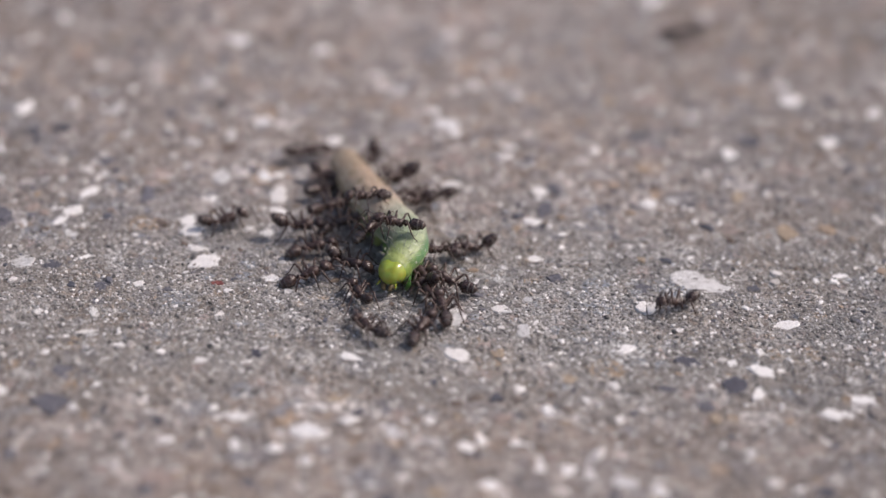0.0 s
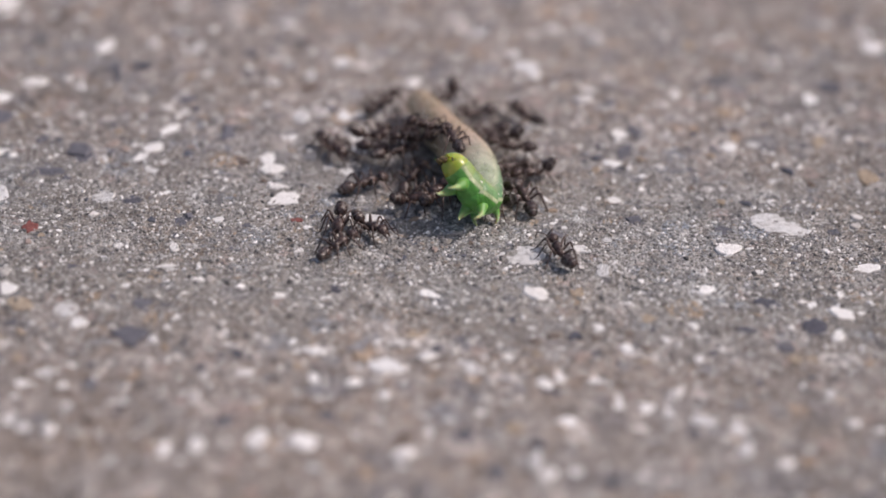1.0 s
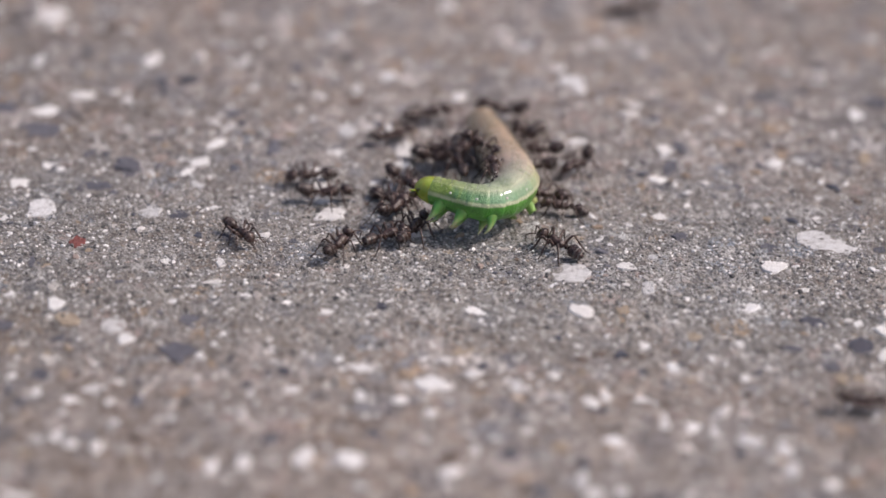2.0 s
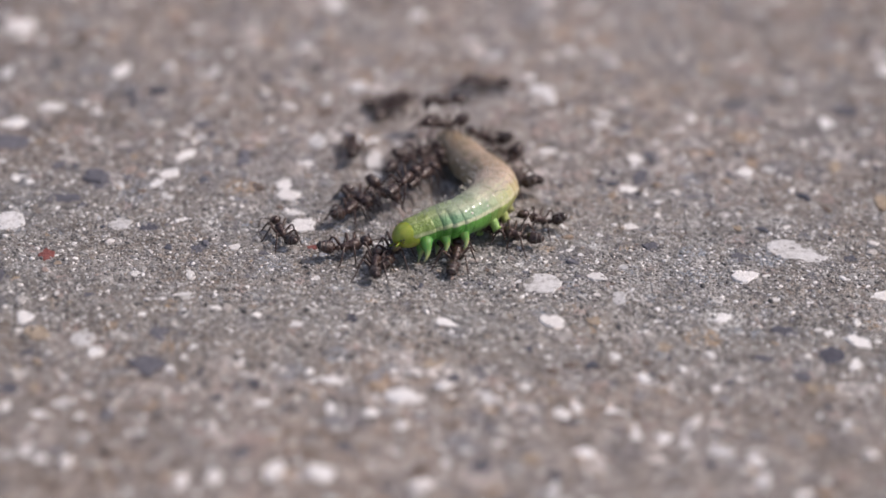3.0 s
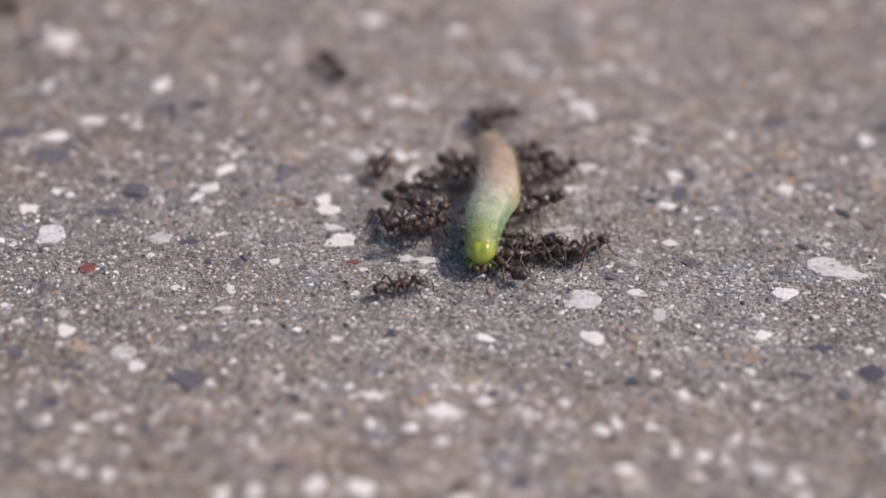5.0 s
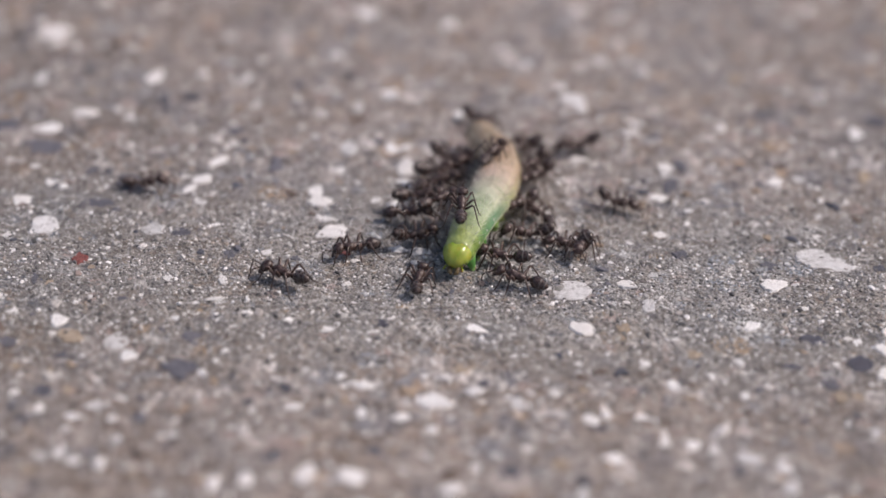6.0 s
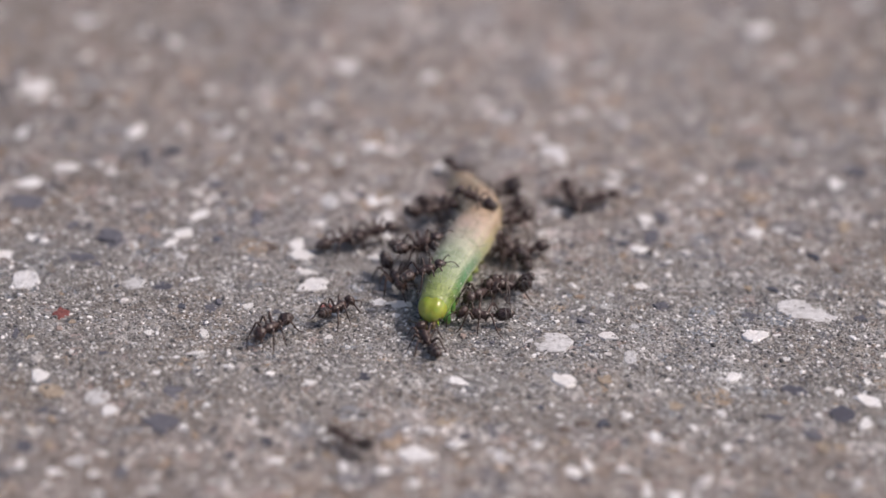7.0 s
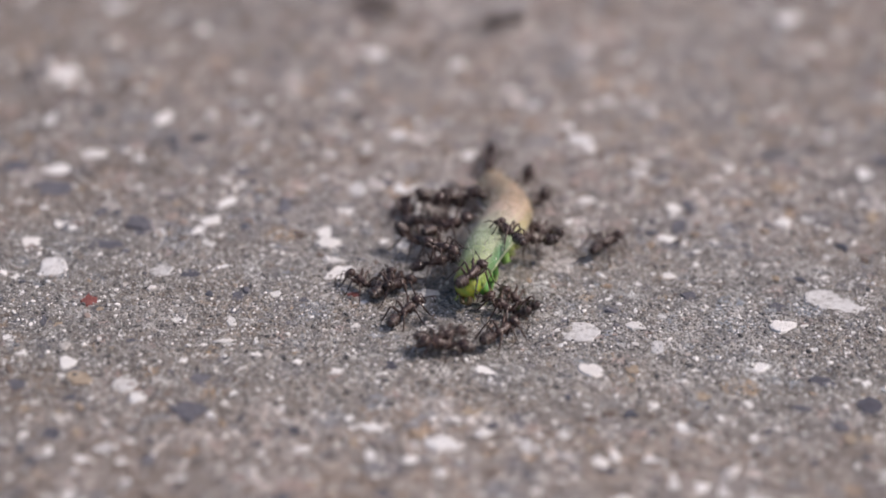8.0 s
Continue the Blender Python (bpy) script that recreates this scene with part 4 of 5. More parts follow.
stone(29.3, -27.9, 0.5, 1.4, "grey")
stone(33.9, -21.3, 0.7, 0.9, "white")
stone(13.7, -41.8, 0.4, 2.1, "tan")
stone(21.5, -36.6, 1, 1.8, "grey")
stone(10.1, -16.6, 2.2, 2.7, "white")
stone(-9.5, -16.7, 1.8, 1.4, "slate")
stone(-14.3, -18.3, 1.1, 1, "white")
stone(-13.1, -9.6, 0.9, 1.1, "white")

# a broken white chunk and a split slab beside it
stone(-17.6, 9.2, 1.5, 3.0, "white")
stone(-16.9, 6.5, 1.9, 2.6, "white")
stone(-16.2, 3.0, 2.0, 1.2, "white")
stone(-15.4, 0.4, 3.0, 2.5, "white", 0.25, 8)
# added brown stone, standing in for a faint streak taken for a paused ant
stone(-14.6, 25.7, 3.4, 1.2, "umber", 0.1, 4)

# smaller stones strewn between them
strew = random.Random(5)
while len(placed) < 300:
    x, y = strew.uniform(-62, 64), strew.uniform(-52, 80)
    size = strew.choice((0.5, 0.6, 0.7, 0.8, 0.9, 1.1, 1.4))
    if all((x - a) ** 2 + (y - b) ** 2 > (r + size) ** 2 for a, b, r in placed):
        stone(x, y, size * strew.uniform(0.9, 1.5), size, strew.choice(("white", "white", "white", "grey", "grey", "slate", "slate", "tan", "tan", "white", "red") if strew.random() < 0.3 else ("white", "grey", "slate", "tan")))


def make_gravel_bed():
    """Small worn chips, half sunk in the paste, between the larger stones."""
    own = random.Random(23)
    verts, faces, taken = [], [], [list(p) for p in placed]
    grid = {}
    for a, b, r in taken:
        grid.setdefault((int(a // 8), int(b // 8)), []).append((a, b, r))
    made = 0
    while made < 2800:
        x, y = own.uniform(-70, 72), own.uniform(-60, 86)
        size = own.choice((0.28, 0.34, 0.4, 0.4, 0.5, 0.5, 0.6, 0.75, 0.95))
        if -24 < y < 9:
            size *= 0.7
            if own.random() < 0.5:
                continue
        near = [q for i in (-1, 0, 1) for j in (-1, 0, 1) for q in grid.get((int(x // 8) + i, int(y // 8) + j), [])]
        if any((x - a) ** 2 + (y - b) ** 2 < (r + size * 0.8) ** 2 for a, b, r in near):
            continue
        grid.setdefault((int(x // 8), int(y // 8)), []).append((x, y, size))
        wide, deep, turn, n = size * own.uniform(0.9, 1.35), size * own.uniform(0.65, 1.0), own.uniform(0, 6.28), 9
        level, first = relief(x, y), len(verts)
        spread = [own.uniform(0.55, 1.15) for _ in range(n)]
        lean = own.uniform(-0.15, 0.15), own.uniform(-0.15, 0.15)
        for grow, z in ((1.08, -0.25), (1.0, 0.10), (0.72, 0.26)):
            for k in range(n):
                a = 2 * math.pi * k / n
                px, py = wide * grow * spread[k] * math.cos(a), deep * grow * spread[k] * math.sin(a)
                verts.append(((x + px * math.cos(turn) - py * math.sin(turn)) * MM, (y + px * math.sin(turn) + py * math.cos(turn)) * MM,
                              (level + size * (z + own.uniform(-0.03, 0.03)) + lean[0] * px + lean[1] * py) * MM))
        for ring in (0, n):
            for k in range(n):
                j = (k + 1) % n
                faces.append((first + ring + k, first + ring + j, first + ring + n + j, first + ring + n + k))
        faces.append(tuple(first + 2 * n + k for k in range(n)))
        made += 1
    me = bpy.data.meshes.new("fine_gravel")
    me.from_pydata(verts, [], faces)
    me.materials.append(GRAVEL)
    return tagged(new("fine_gravel", me), "small white, grey, blue-black and tan stones sunk in the concrete", "gravel", kind="stuff")


make_gravel_bed()


def make_sand_grains():
    """Grains of sand, thickest and finest in the band that the camera holds sharp."""
    own = np.random.RandomState(9)
    g = (1 + 5 ** 0.5) / 2
    unit = np.array([(-1, g, 0), (1, g, 0), (-1, -g, 0), (1, -g, 0), (0, -1, g), (0, 1, g), (0, -1, -g), (0, 1, -g), (g, 0, -1), (g, 0, 1), (-g, 0, -1), (-g, 0, 1)]) / 1.902
    tri = np.array([(0, 11, 5), (0, 5, 1), (0, 1, 7), (0, 7, 10), (0, 10, 11), (1, 5, 9), (5, 11, 4), (11, 10, 2), (10, 7, 6), (7, 1, 8),
                    (3, 9, 4), (3, 4, 2), (3, 2, 6), (3, 6, 8), (3, 8, 9), (4, 9, 5), (2, 4, 11), (6, 2, 10), (8, 6, 7), (9, 8, 1)])
    x = np.concatenate([own.uniform(-58, 60, 74000), own.uniform(-70, 72, 34000)])
    y = np.concatenate([np.clip(own.normal(-8, 13, 74000), -42, 26), own.uniform(-60, 86, 34000)])
    r = np.concatenate([0.060 + 0.17 * own.random_sample(74000) ** 4, 0.085 + 0.28 * own.random_sample(34000) ** 4])
    clear = np.ones(len(x), bool)
    for a, b, c in placed:
        clear &= (x - a) ** 2 + (y - b) ** 2 > (0.72 * c) ** 2
    x, y, r = x[clear], y[clear], r[clear]
    n = len(x)
    z = np.array([relief(a, b) for a, b in zip(x, y)]) - 0.10 * r
    shape = unit * own.uniform(0.72, 1.22, (n, 12, 1)) * (r[:, None] * np.stack([own.uniform(0.8, 1.6, n), own.uniform(0.75, 1.1, n), own.uniform(0.55, 0.95, n)], 1))[:, None, :]
    a = own.uniform(0, 6.28, n)
    c, s = np.cos(a)[:, None], np.sin(a)[:, None]
    pts = np.stack([shape[..., 0] * c - shape[..., 1] * s + x[:, None], shape[..., 0] * s + shape[..., 1] * c + y[:, None], shape[..., 2] + z[:, None]], -1) * MM
    faces = (tri[None] + 12 * np.arange(n)[:, None, None]).reshape(-1, 3)
    me = bpy.data.meshes.new("sand_grains")
    me.from_pydata(pts.reshape(-1, 3), [], faces)
    me.materials.append(SAND)
    return tagged(new("sand_grains", me), "fine multicoloured sand grains standing out of the concrete", "sand", kind="stuff")


make_sand_grains()


# ---- what moves ----
def motions():
    shapes = [(t, spine_poses(s, roll)) for t, s, roll in BENDS]
    for i, ring in enumerate(rings):
        walk(ring, [(t, poses[i]) for t, poses in shapes])
    crawl([
        (0, -5.3, 22.9, 0.0, 20), (0.5, -5.1, 21.0, 0.0, 0), (1, -5.8, 20.8, 0.0, 48), (1.5, -6.2, 22.5, 0.0, -11), (2, -5.6, 21.5, 0.0, 6),
        (3.5, -10.0, 28.3, 0.0, -19), (4, -13.8, 25.2, 0.0, -94), (4.5, -2.0, 24.8, 0.0, -81), (6, -0.4, 24.3, 0.0, -60), (6.5, -0.4, 23.9, 0.0, -135),
        (7, -0.5, 24.6, 0.0, -60), (7.5, -0.5, 24.4, 0.0, -22), (8, -0.2, 24.4, 0.0, -97)], "small black worker ant tugging at the caterpillar")
    crawl([
        (0, -3.0, 16.4, 0.7, -50), (0.5, -2.6, 10.9, 0.7, -40), (1, -3.5, 13.2, 0.7, 5), (1.5, -4.4, 16.7, 0.7, -47), (2, -9.4, 16.6, 0.0, 28),
        (3.5, -10.9, 13.6, 0.0, 103), (4, -3.7, 11.7, 0.7, 70), (4.5, -3.2, 14.4, 0.7, -5), (6, -3.4, 14.6, 0.7, -37), (6.5, -3.0, 15.0, 0.7, 35),
        (7, -2.4, 15.4, 0.7, -24), (7.5, -2.3, 16.0, 0.7, 46), (8, -2.7, 12.4, 2.0, 0)], "small black worker ant tugging at the caterpillar")
    crawl([
        (0, -5.5, 5.2, 0.7, 0), (0.5, -4.9, 2.6, 0.7, 10), (1, -6.0, 11.4, 0.7, 3), (1.5, -4.6, 11.9, 0.7, -27), (2, -4.3, 10.6, 0.7, 19),
        (3.5, -2.8, 14.7, 0.7, 24), (4, -5.3, 7.6, 0.7, -11), (4.5, -4.9, 10.6, 0.7, -1), (6, -4.0, 11.8, 0.7, 20), (6.5, -4.3, 11.8, 0.7, 6),
        (7, -3.7, 14.1, 0.7, 36), (7.5, -4.1, 14.4, 0.7, 52), (8, -5.1, 12.5, 1.0, -20)], "small black worker ant tugging at the caterpillar")
    crawl([
        (0, -2.5, 9.6, 0.8, 30), (0.5, -0.9, -0.4, 0.7, 15), (1, -0.1, 0.1, 0.3, 60), (1.5, -2.0, 8.1, 0.7, -9), (2, -2.2, 12.3, 0.7, 22),
        (3.5, -3.4, 9.4, 0.7, 44), (4, -7.1, 5.0, 0.7, 19), (4.5, -8.2, 5.4, 0.7, -48), (6, -6.1, 5.7, 0.7, 6), (6.5, -4.6, 5.0, 0.7, -54),
        (7, -4.4, 5.6, 0.7, -14), (7.5, -4.3, 6.5, 0.7, -59), (8, -4.1, 5.6, 2.2, 20)], "small black worker ant tugging at the caterpillar")
    crawl([
        (0, -0.2, -1.8, 0.3, -32), (0.5, 0.6, -2.4, 0.6, 40), (1, -1.6, -0.3, 0.0, 20), (1.5, -2.5, -2.5, 0.0, 18), (2, -7.6, 5.8, 0.0, -57),
        (3.5, -6.1, 5.5, 0.0, -57), (4, -10.3, 2.4, 0.0, -22), (4.5, -7.1, 2.9, 0.0, 27), (6, -6.7, -1.4, 0.0, 33), (6.5, -6.7, 2.3, 0.0, -5),
        (7, -6.8, 0.7, 0.0, -69), (7.5, -7.4, 1.7, 0.0, -6), (8, -7.3, 4.3, 0.8, -30)], "small black worker ant tugging at the caterpillar")
    crawl([
        (0, -4.3, -3.4, 0.0, 20), (0.5, -2.6, -0.4, 0.0, 20), (1, -6.9, 2.2, 0.0, 31), (1.5, -5.4, -1.6, 0.0, -44), (2, -9.0, 2.4, 0.0, -40),
        (3.5, -10.3, 4.7, 0.0, -60), (4, -12.4, 1.9, 0.0, -17), (4.5, -12.3, 2.5, 0.0, -92), (6, -7.2, 2.1, 0.5, -12), (6.5, -10.1, 10.2, 0.0, -7),
        (7, -12.5, 8.1, 0.0, 29), (7.5, -9.9, 11.0, 0.0, 25), (8, -8.9, 12.4, 0.0, 96)], "small black worker ant tugging at the caterpillar")
    crawl([
        (0, 1.3, -13.3, 0.0, 125), (0.5, -5.6, -10.3, 0.0, 120), (1, -9.0, -10.0, 0.0, 40), (1.5, -3.6, -5.1, 0.0, 20), (2, -9.0, -5.1, 0.0, 26),
        (3.5, -6.7, -10.9, 0.0, 101), (4, -9.3, -12.4, 0.0, 58), (4.5, -9.6, -9.7, 0.0, 4), (6, -6.1, -9.8, 0.0, 79), (6.5, -6.9, -11.4, 0.0, 35),
        (7, -3.5, -10.9, 0.0, 110), (7.5, -10.2, -10.8, 0.0, 95), (8, -8.0, -8.2, 0.0, 49)], "small black worker ant tugging at the caterpillar")
    crawl([
        (0, 0.8, 5.1, 4.2, 190), (0.5, 0.4, 6.5, 4.3, 180), (1, -1.4, 7.4, 4.2, 180), (1.5, -0.4, 1.0, 4.0, 150), (2, -0.6, 7.6, 4.0, 150),
        (2.75, -1.1, 16.5, 4.4, 190), (3.5, -1.6, 25.5, 0.0, 230), (4, -1.6, 23.9, 0.0, 280), (4.5, -3.4, 18.1, 0.0, 340), (6, 0.8, 9.7, 4.2, 420),
        (6.5, 1.1, 9.4, 4.2, 480), (7, 0.5, 10.7, 4.2, 510), (7.5, 0.9, 9.4, 4.2, 510), (8, 1.4, 0.3, 4.6, 480)])
    crawl([
        (0, 3.8, -1.3, 4.8, 170), (0.5, 3.3, -4.2, 4.7, 190), (1, 1.3, 4.7, 4.4, 110), (1.5, 1.6, -4.0, 4.9, 30), (2, 1.1, 2.4, 3.6, 100),
        (3.5, -6.6, 3.8, 3.0, 30), (4, -6.7, 9.1, 0.8, 20), (4.5, -7.6, 3.2, 2.0, 10), (6, -2.2, -2.9, 4.7, 90), (6.5, -3.1, 1.6, 3.2, 30),
        (7, -4.2, 2.4, 3.2, 20), (7.5, -3.7, 2.0, 3.2, 20), (8, -1.9, -6.6, 3.6, 60)])
    crawl([
        (0, 1.2, 19.4, 0.7, -115), (0.5, 1.3, 20.0, 0.7, -150), (1, 0.8, 20.4, 0.7, -119), (1.5, 1.4, 21.0, 0.7, -106), (2, 1.4, 21.4, 0.7, -181),
        (3.5, 3.9, 15.2, 0.7, -211), (4, 2.7, 17.0, 0.7, -136), (4.5, 3.5, 15.7, 0.7, -195), (6, 3.2, 16.6, 0.7, -173), (6.5, 3.2, 16.2, 0.7, -123),
        (7, 3.1, 17.6, 0.7, -180), (7.5, 4.4, 14.5, 0.7, -160), (8, 2.8, 17.4, 0.7, -131)], "small black worker ant tugging at the caterpillar")
    crawl([
        (0, 3.6, 15.1, 0.7, 205), (0.5, 2.5, 16.8, 0.7, 190), (1, 4.5, 12.8, 0.7, 186), (1.25, 2.8, 9.1, 4.3, 188), (1.5, 1.0, 5.4, 3.8, 190),
        (1.75, 2.4, 10.1, 4.3, 224), (2, 3.7, 14.7, 0.7, 258), (3.5, 5.6, 10.8, 0.7, 183), (4, 4.3, 11.5, 0.7, 150), (4.5, 4.5, 11.9, 0.7, 222),
        (6, 5.3, 13.1, 0.7, 235), (6.5, 4.9, 13.7, 0.7, 160), (7, 4.9, 14.0, 0.7, 235), (7.5, 5.3, 14.6, 0.7, 220), (8, 4.1, 13.4, 0.7, 221)], "small black worker ant tugging at the caterpillar")
    crawl([
        (0, 7.6, 11.9, 0.7, 190), (0.5, 7.2, 11.4, 0.7, 185), (1, 7.3, 9.8, 0.7, 180), (1.5, 8.8, 9.4, 0.7, 247), (2, 5.6, 12.3, 0.7, 172),
        (3.5, 6.7, 6.1, 0.7, 150), (4, 5.0, 4.7, 0.7, 218), (4.5, 4.3, 5.3, 0.7, 218), (6, 4.0, 4.5, 0.7, 229), (6.5, 4.3, 5.2, 0.7, 203),
        (7, 4.2, 7.0, 0.7, 128), (7.5, 4.1, 4.5, 0.7, 110), (8, 3.9, 4.0, 1.5, 160)], "small black worker ant tugging at the caterpillar")
    crawl([
        (0, 8.1, 1.2, 0.3, 185), (0.5, 7.6, 4.5, 0.5, 190), (1, 7.8, 6.6, 0.0, 215), (1.5, 7.5, 3.7, 0.0, 150), (2, 8.1, 1.9, 0.0, 181),
        (3.5, 2.6, -1.4, 0.0, 170), (4, 4.1, 1.4, 0.0, 127), (4.5, 0.5, -0.6, 0.0, 180), (6, 5.3, 4.6, 0.0, 144), (6.5, 4.3, 3.9, 0.0, 117),
        (7, 4.8, 6.0, 0.0, 146), (7.5, 4.9, 2.7, 0.0, 102), (7.75, 1.1, 1.2, 0.3, 62), (8, -5.4, -0.4, 1.2, 22)], "small black worker ant tugging at the caterpillar")
    crawl([
        (0, 11.7, 2.6, 0.0, 195), (0.5, 9.8, 4.0, 0.0, 115), (1, 9.9, 5.7, 0.0, 195), (1.5, 8.6, -0.3, 0.0, 150), (2, 9.9, 11.1, 0.0, 230),
        (3.5, 7.2, -2.2, 0.0, 150), (4, 5.1, -1.7, 0.0, 190), (4.5, 3.9, -2.4, 0.0, 154), (6, 8.5, -1.9, 0.0, 179), (6.5, 9.0, -4.1, 0.0, 180),
        (7, 4.6, -0.3, 0.0, 143), (7.5, 7.0, -3.0, 0.0, 211), (8, 2.5, -5.4, 0.0, 136)], "small black worker ant tugging at the caterpillar")
    crawl([
        (0, 9.0, -4.0, 0.0, 150), (0.5, 10.1, -2.9, 0.0, 190), (1, 5.7, 3.0, 0.0, 150), (1.5, 5.0, -8.4, 0.0, 100), (2, -6.5, -3.4, 0.0, 60),
        (3, -5.5, -5.1, 0.0, 73), (3.5, -5.0, -5.9, 1.0, 80), (4, -2.2, -6.4, 0.0, 119), (4.5, 0.2, -5.9, 0.0, 120), (6, 1.9, -5.0, 0.0, 161),
        (6.5, 2.6, -7.1, 0.0, 132), (7, 1.8, -6.7, 0.0, 176), (7.5, 1.9, -5.6, 0.0, 125), (8, 1.4, -11.8, 0.0, 50)], "small black worker ant tugging at the caterpillar")
    crawl([
        (0, 8.6, -9.3, 0.0, 100), (0.5, 10.7, -0.9, 0.0, 160), (1, 8.9, 0.7, 0.0, 110), (1.5, 9.4, -4.4, 0.0, 123), (2, 7.6, -5.6, 0.0, 143),
        (3.5, -1.3, -6.9, 0.0, 63), (4, -1.5, -7.5, 0.0, 143), (4.5, 2.5, -1.4, 0.0, 223), (6, 3.5, -9.0, 0.0, 162), (6.5, 3.4, -6.1, 0.0, 170),
        (7, 1.8, -2.4, 0.0, 229), (7.5, 4.2, -7.8, 0.0, 194), (8, -4.6, -14.6, 0.0, 188)], "small black worker ant tugging at the caterpillar")
    crawl([
        (0, -1.3, 5.8, 0.9, 20), (0.5, -6.7, 14.4, 0.7, 10), (1, -5.6, 8.6, 0.9, -30), (1.5, -4.9, 10.2, 0.9, -35), (2, -4.7, 11.7, 0.9, -31),
        (3.5, -4.7, 12.2, 0.9, 44), (4, -7.9, 6.4, 0.9, -31), (4.5, -8.2, 8.1, 0.9, -45), (6, -4.6, 9.1, 0.9, 20), (6.5, -6.1, 8.6, 0.9, -45),
        (7, -9.3, 9.3, 0.7, 20), (7.5, -5.8, 10.5, 0.9, -29), (8, -6.0, 7.9, 1.2, -40)])
    crawl([
        (0, 5.4, 10.2, 0.9, 200), (0.5, 8.8, 1.0, 0.7, 150), (1, 6.2, 11.2, 0.9, 180), (1.5, 5.4, 11.1, 0.9, 228), (2, 4.7, 8.5, 0.7, 180),
        (3.5, 6.1, 7.1, 0.9, 153), (4, 4.4, 7.6, 0.9, 180), (4.5, 3.8, 6.5, 0.9, 148), (6, 5.5, 10.2, 0.9, 223), (6.5, 4.8, 10.1, 0.9, 225),
        (7, 5.1, 11.5, 0.9, 220), (7.5, 4.9, 9.7, 0.9, 163), (8, 4.7, 7.2, 0.9, 137)])
    crawl([
        (0, 6.6, -3.8, 0.3, 120), (0.5, 8.3, -5.5, 0.0, 170), (1, 5.3, -1.0, 0.0, 170), (1.25, 6.7, -3.4, 0.2, 145), (1.5, 4.0, -5.7, 1.0, 120),
        (2, -8.7, 0.4, 0.0, 60), (3.5, 0.7, -4.9, 0.0, 140), (4, -3.8, -6.2, 0.3, 150), (4.5, 3.1, -2.7, 0.0, 190), (6, 4.1, -0.6, 0.0, 186),
        (6.5, 3.9, 1.3, 0.0, 140), (7, 4.2, -0.9, 0.0, 195), (7.5, 4.3, -1.9, 0.0, 158), (8, 1.2, -7.0, 0.0, 148)])
    crawl([
        (0, 4.0, 14.5, 1.5, 200), (0.5, 4.1, 10.9, 2.0, 190), (1, -2.8, 7.4, 2.5, 200), (1.25, 0.5, 9.2, 4.2, 195), (1.5, 3.7, 11.0, 1.5, 190),
        (2, 3.4, 13.5, 1.2, 200), (2.75, 0.1, 14.7, 4.3, 200), (3.5, -3.2, 15.9, 0.3, 200), (4, -3.6, 17.8, 0.0, 280), (4.25, -0.3, 18.5, 4.3, 320),
        (4.5, 3.0, 19.2, 0.0, 360), (6, 3.2, 16.6, 0.5, 440), (6.5, 4.2, 15.6, 0.3, 520), (7, 3.1, 19.5, 0.5, 560), (7.5, 2.9, 15.8, 1.0, 550),
        (8, -4.0, 9.7, 3.0, 560)])
    crawl([
        (0, 1.4, 1.0, 3.2, 60), (0.5, 1.5, -6.0, 3.0, 40), (1, -4.2, 6.9, 1.5, 30), (1.5, -1.1, -2.2, 3.0, 40), (2, -2.7, 7.4, 2.0, 110),
        (3.5, -3.3, 6.8, 1.5, 30), (4, -7.8, 1.4, 1.0, 20), (4.5, -8.7, 1.3, 1.2, 20), (6, -4.3, 2.3, 2.5, 40), (6.5, -2.8, -5.0, 4.0, 20),
        (7, -3.7, -3.2, 3.2, 30), (7.5, -4.8, 0.5, 2.0, 30), (8, -4.8, -0.9, 3.2, -40)])
    crawl([
        (0, -13.3, 7.4, 0.0, 20), (0.2, -13.4, -0.2, 0.0, -60), (0.4, -15.1, 0.8, 0.0, -46), (0.5, -10.1, -3.1, 0.0, 0), (0.6, -10.9, -2.7, 0.0, -53),
        (0.8, -10.4, -3.4, 0.0, -66), (1, -9.4, -6.1, 0.0, -92), (1.2, -10.8, -12.6, 0.0, -123), (1.4, -12.5, -10.9, 0.0, -203), (1.5, -14.7, -10.5, 0.0, -199),
        (1.6, -16.6, -9.5, 0.0, -249), (1.8, -15.9, -7.4, 0.0, -319), (2, -13.8, -7.1, 0.0, -295), (2.2, -12.1, 0.5, 0.0, -284), (2.5, -11.7, 1.0, 0.0, -311),
        (2.85, -10.7, 2.2, 0.0, -311), (3.3, -9.8, 3.2, 0.0, -254), (3.5, -13.6, 12.1, 0.0, -207), (3.7, -17.4, 7.0, 0.0, -203), (3.9, -23.7, 16.4, 0.0, -244),
        (4, -23.5, 19.8, 0.0, -285), (4.1, -21.4, 24.8, 0.0, -295), (4.3, -18.4, 30.8, 0.0, -322), (4.5, -13.2, 31.2, 0.0, -370), (4.7, -2.1, 28.1, 0.0, -375),
        (5, 0.8, 27.5, 0.0, -372), (5.35, 7.9, 26.0, 0.0, -372), (5.8, 13.7, 24.8, 0.0, -435), (6, 9.8, 19.2, 0.0, -515), (6.2, -3.6, 32.0, 0.0, -579),
        (6.4, -21.2, 44.0, 0.0, -553), (6.5, -33.9, 39.1, 0.0, -517), (6.6, -40.4, 35.7, 0.0, -512), (6.8, -55.8, 27.4, 0.0, -484), (7, -59.3, 8.1, 0.0, -433),
        (7.4, -44.2, -9.9, 0.0, -402), (7.6, -30.3, -17.7, 0.0, -375), (7.8, -16.6, -17.5, 0.0, -350), (8, -4.1, -13.2, 0.0, -340)], "small black worker ant running over bare concrete")
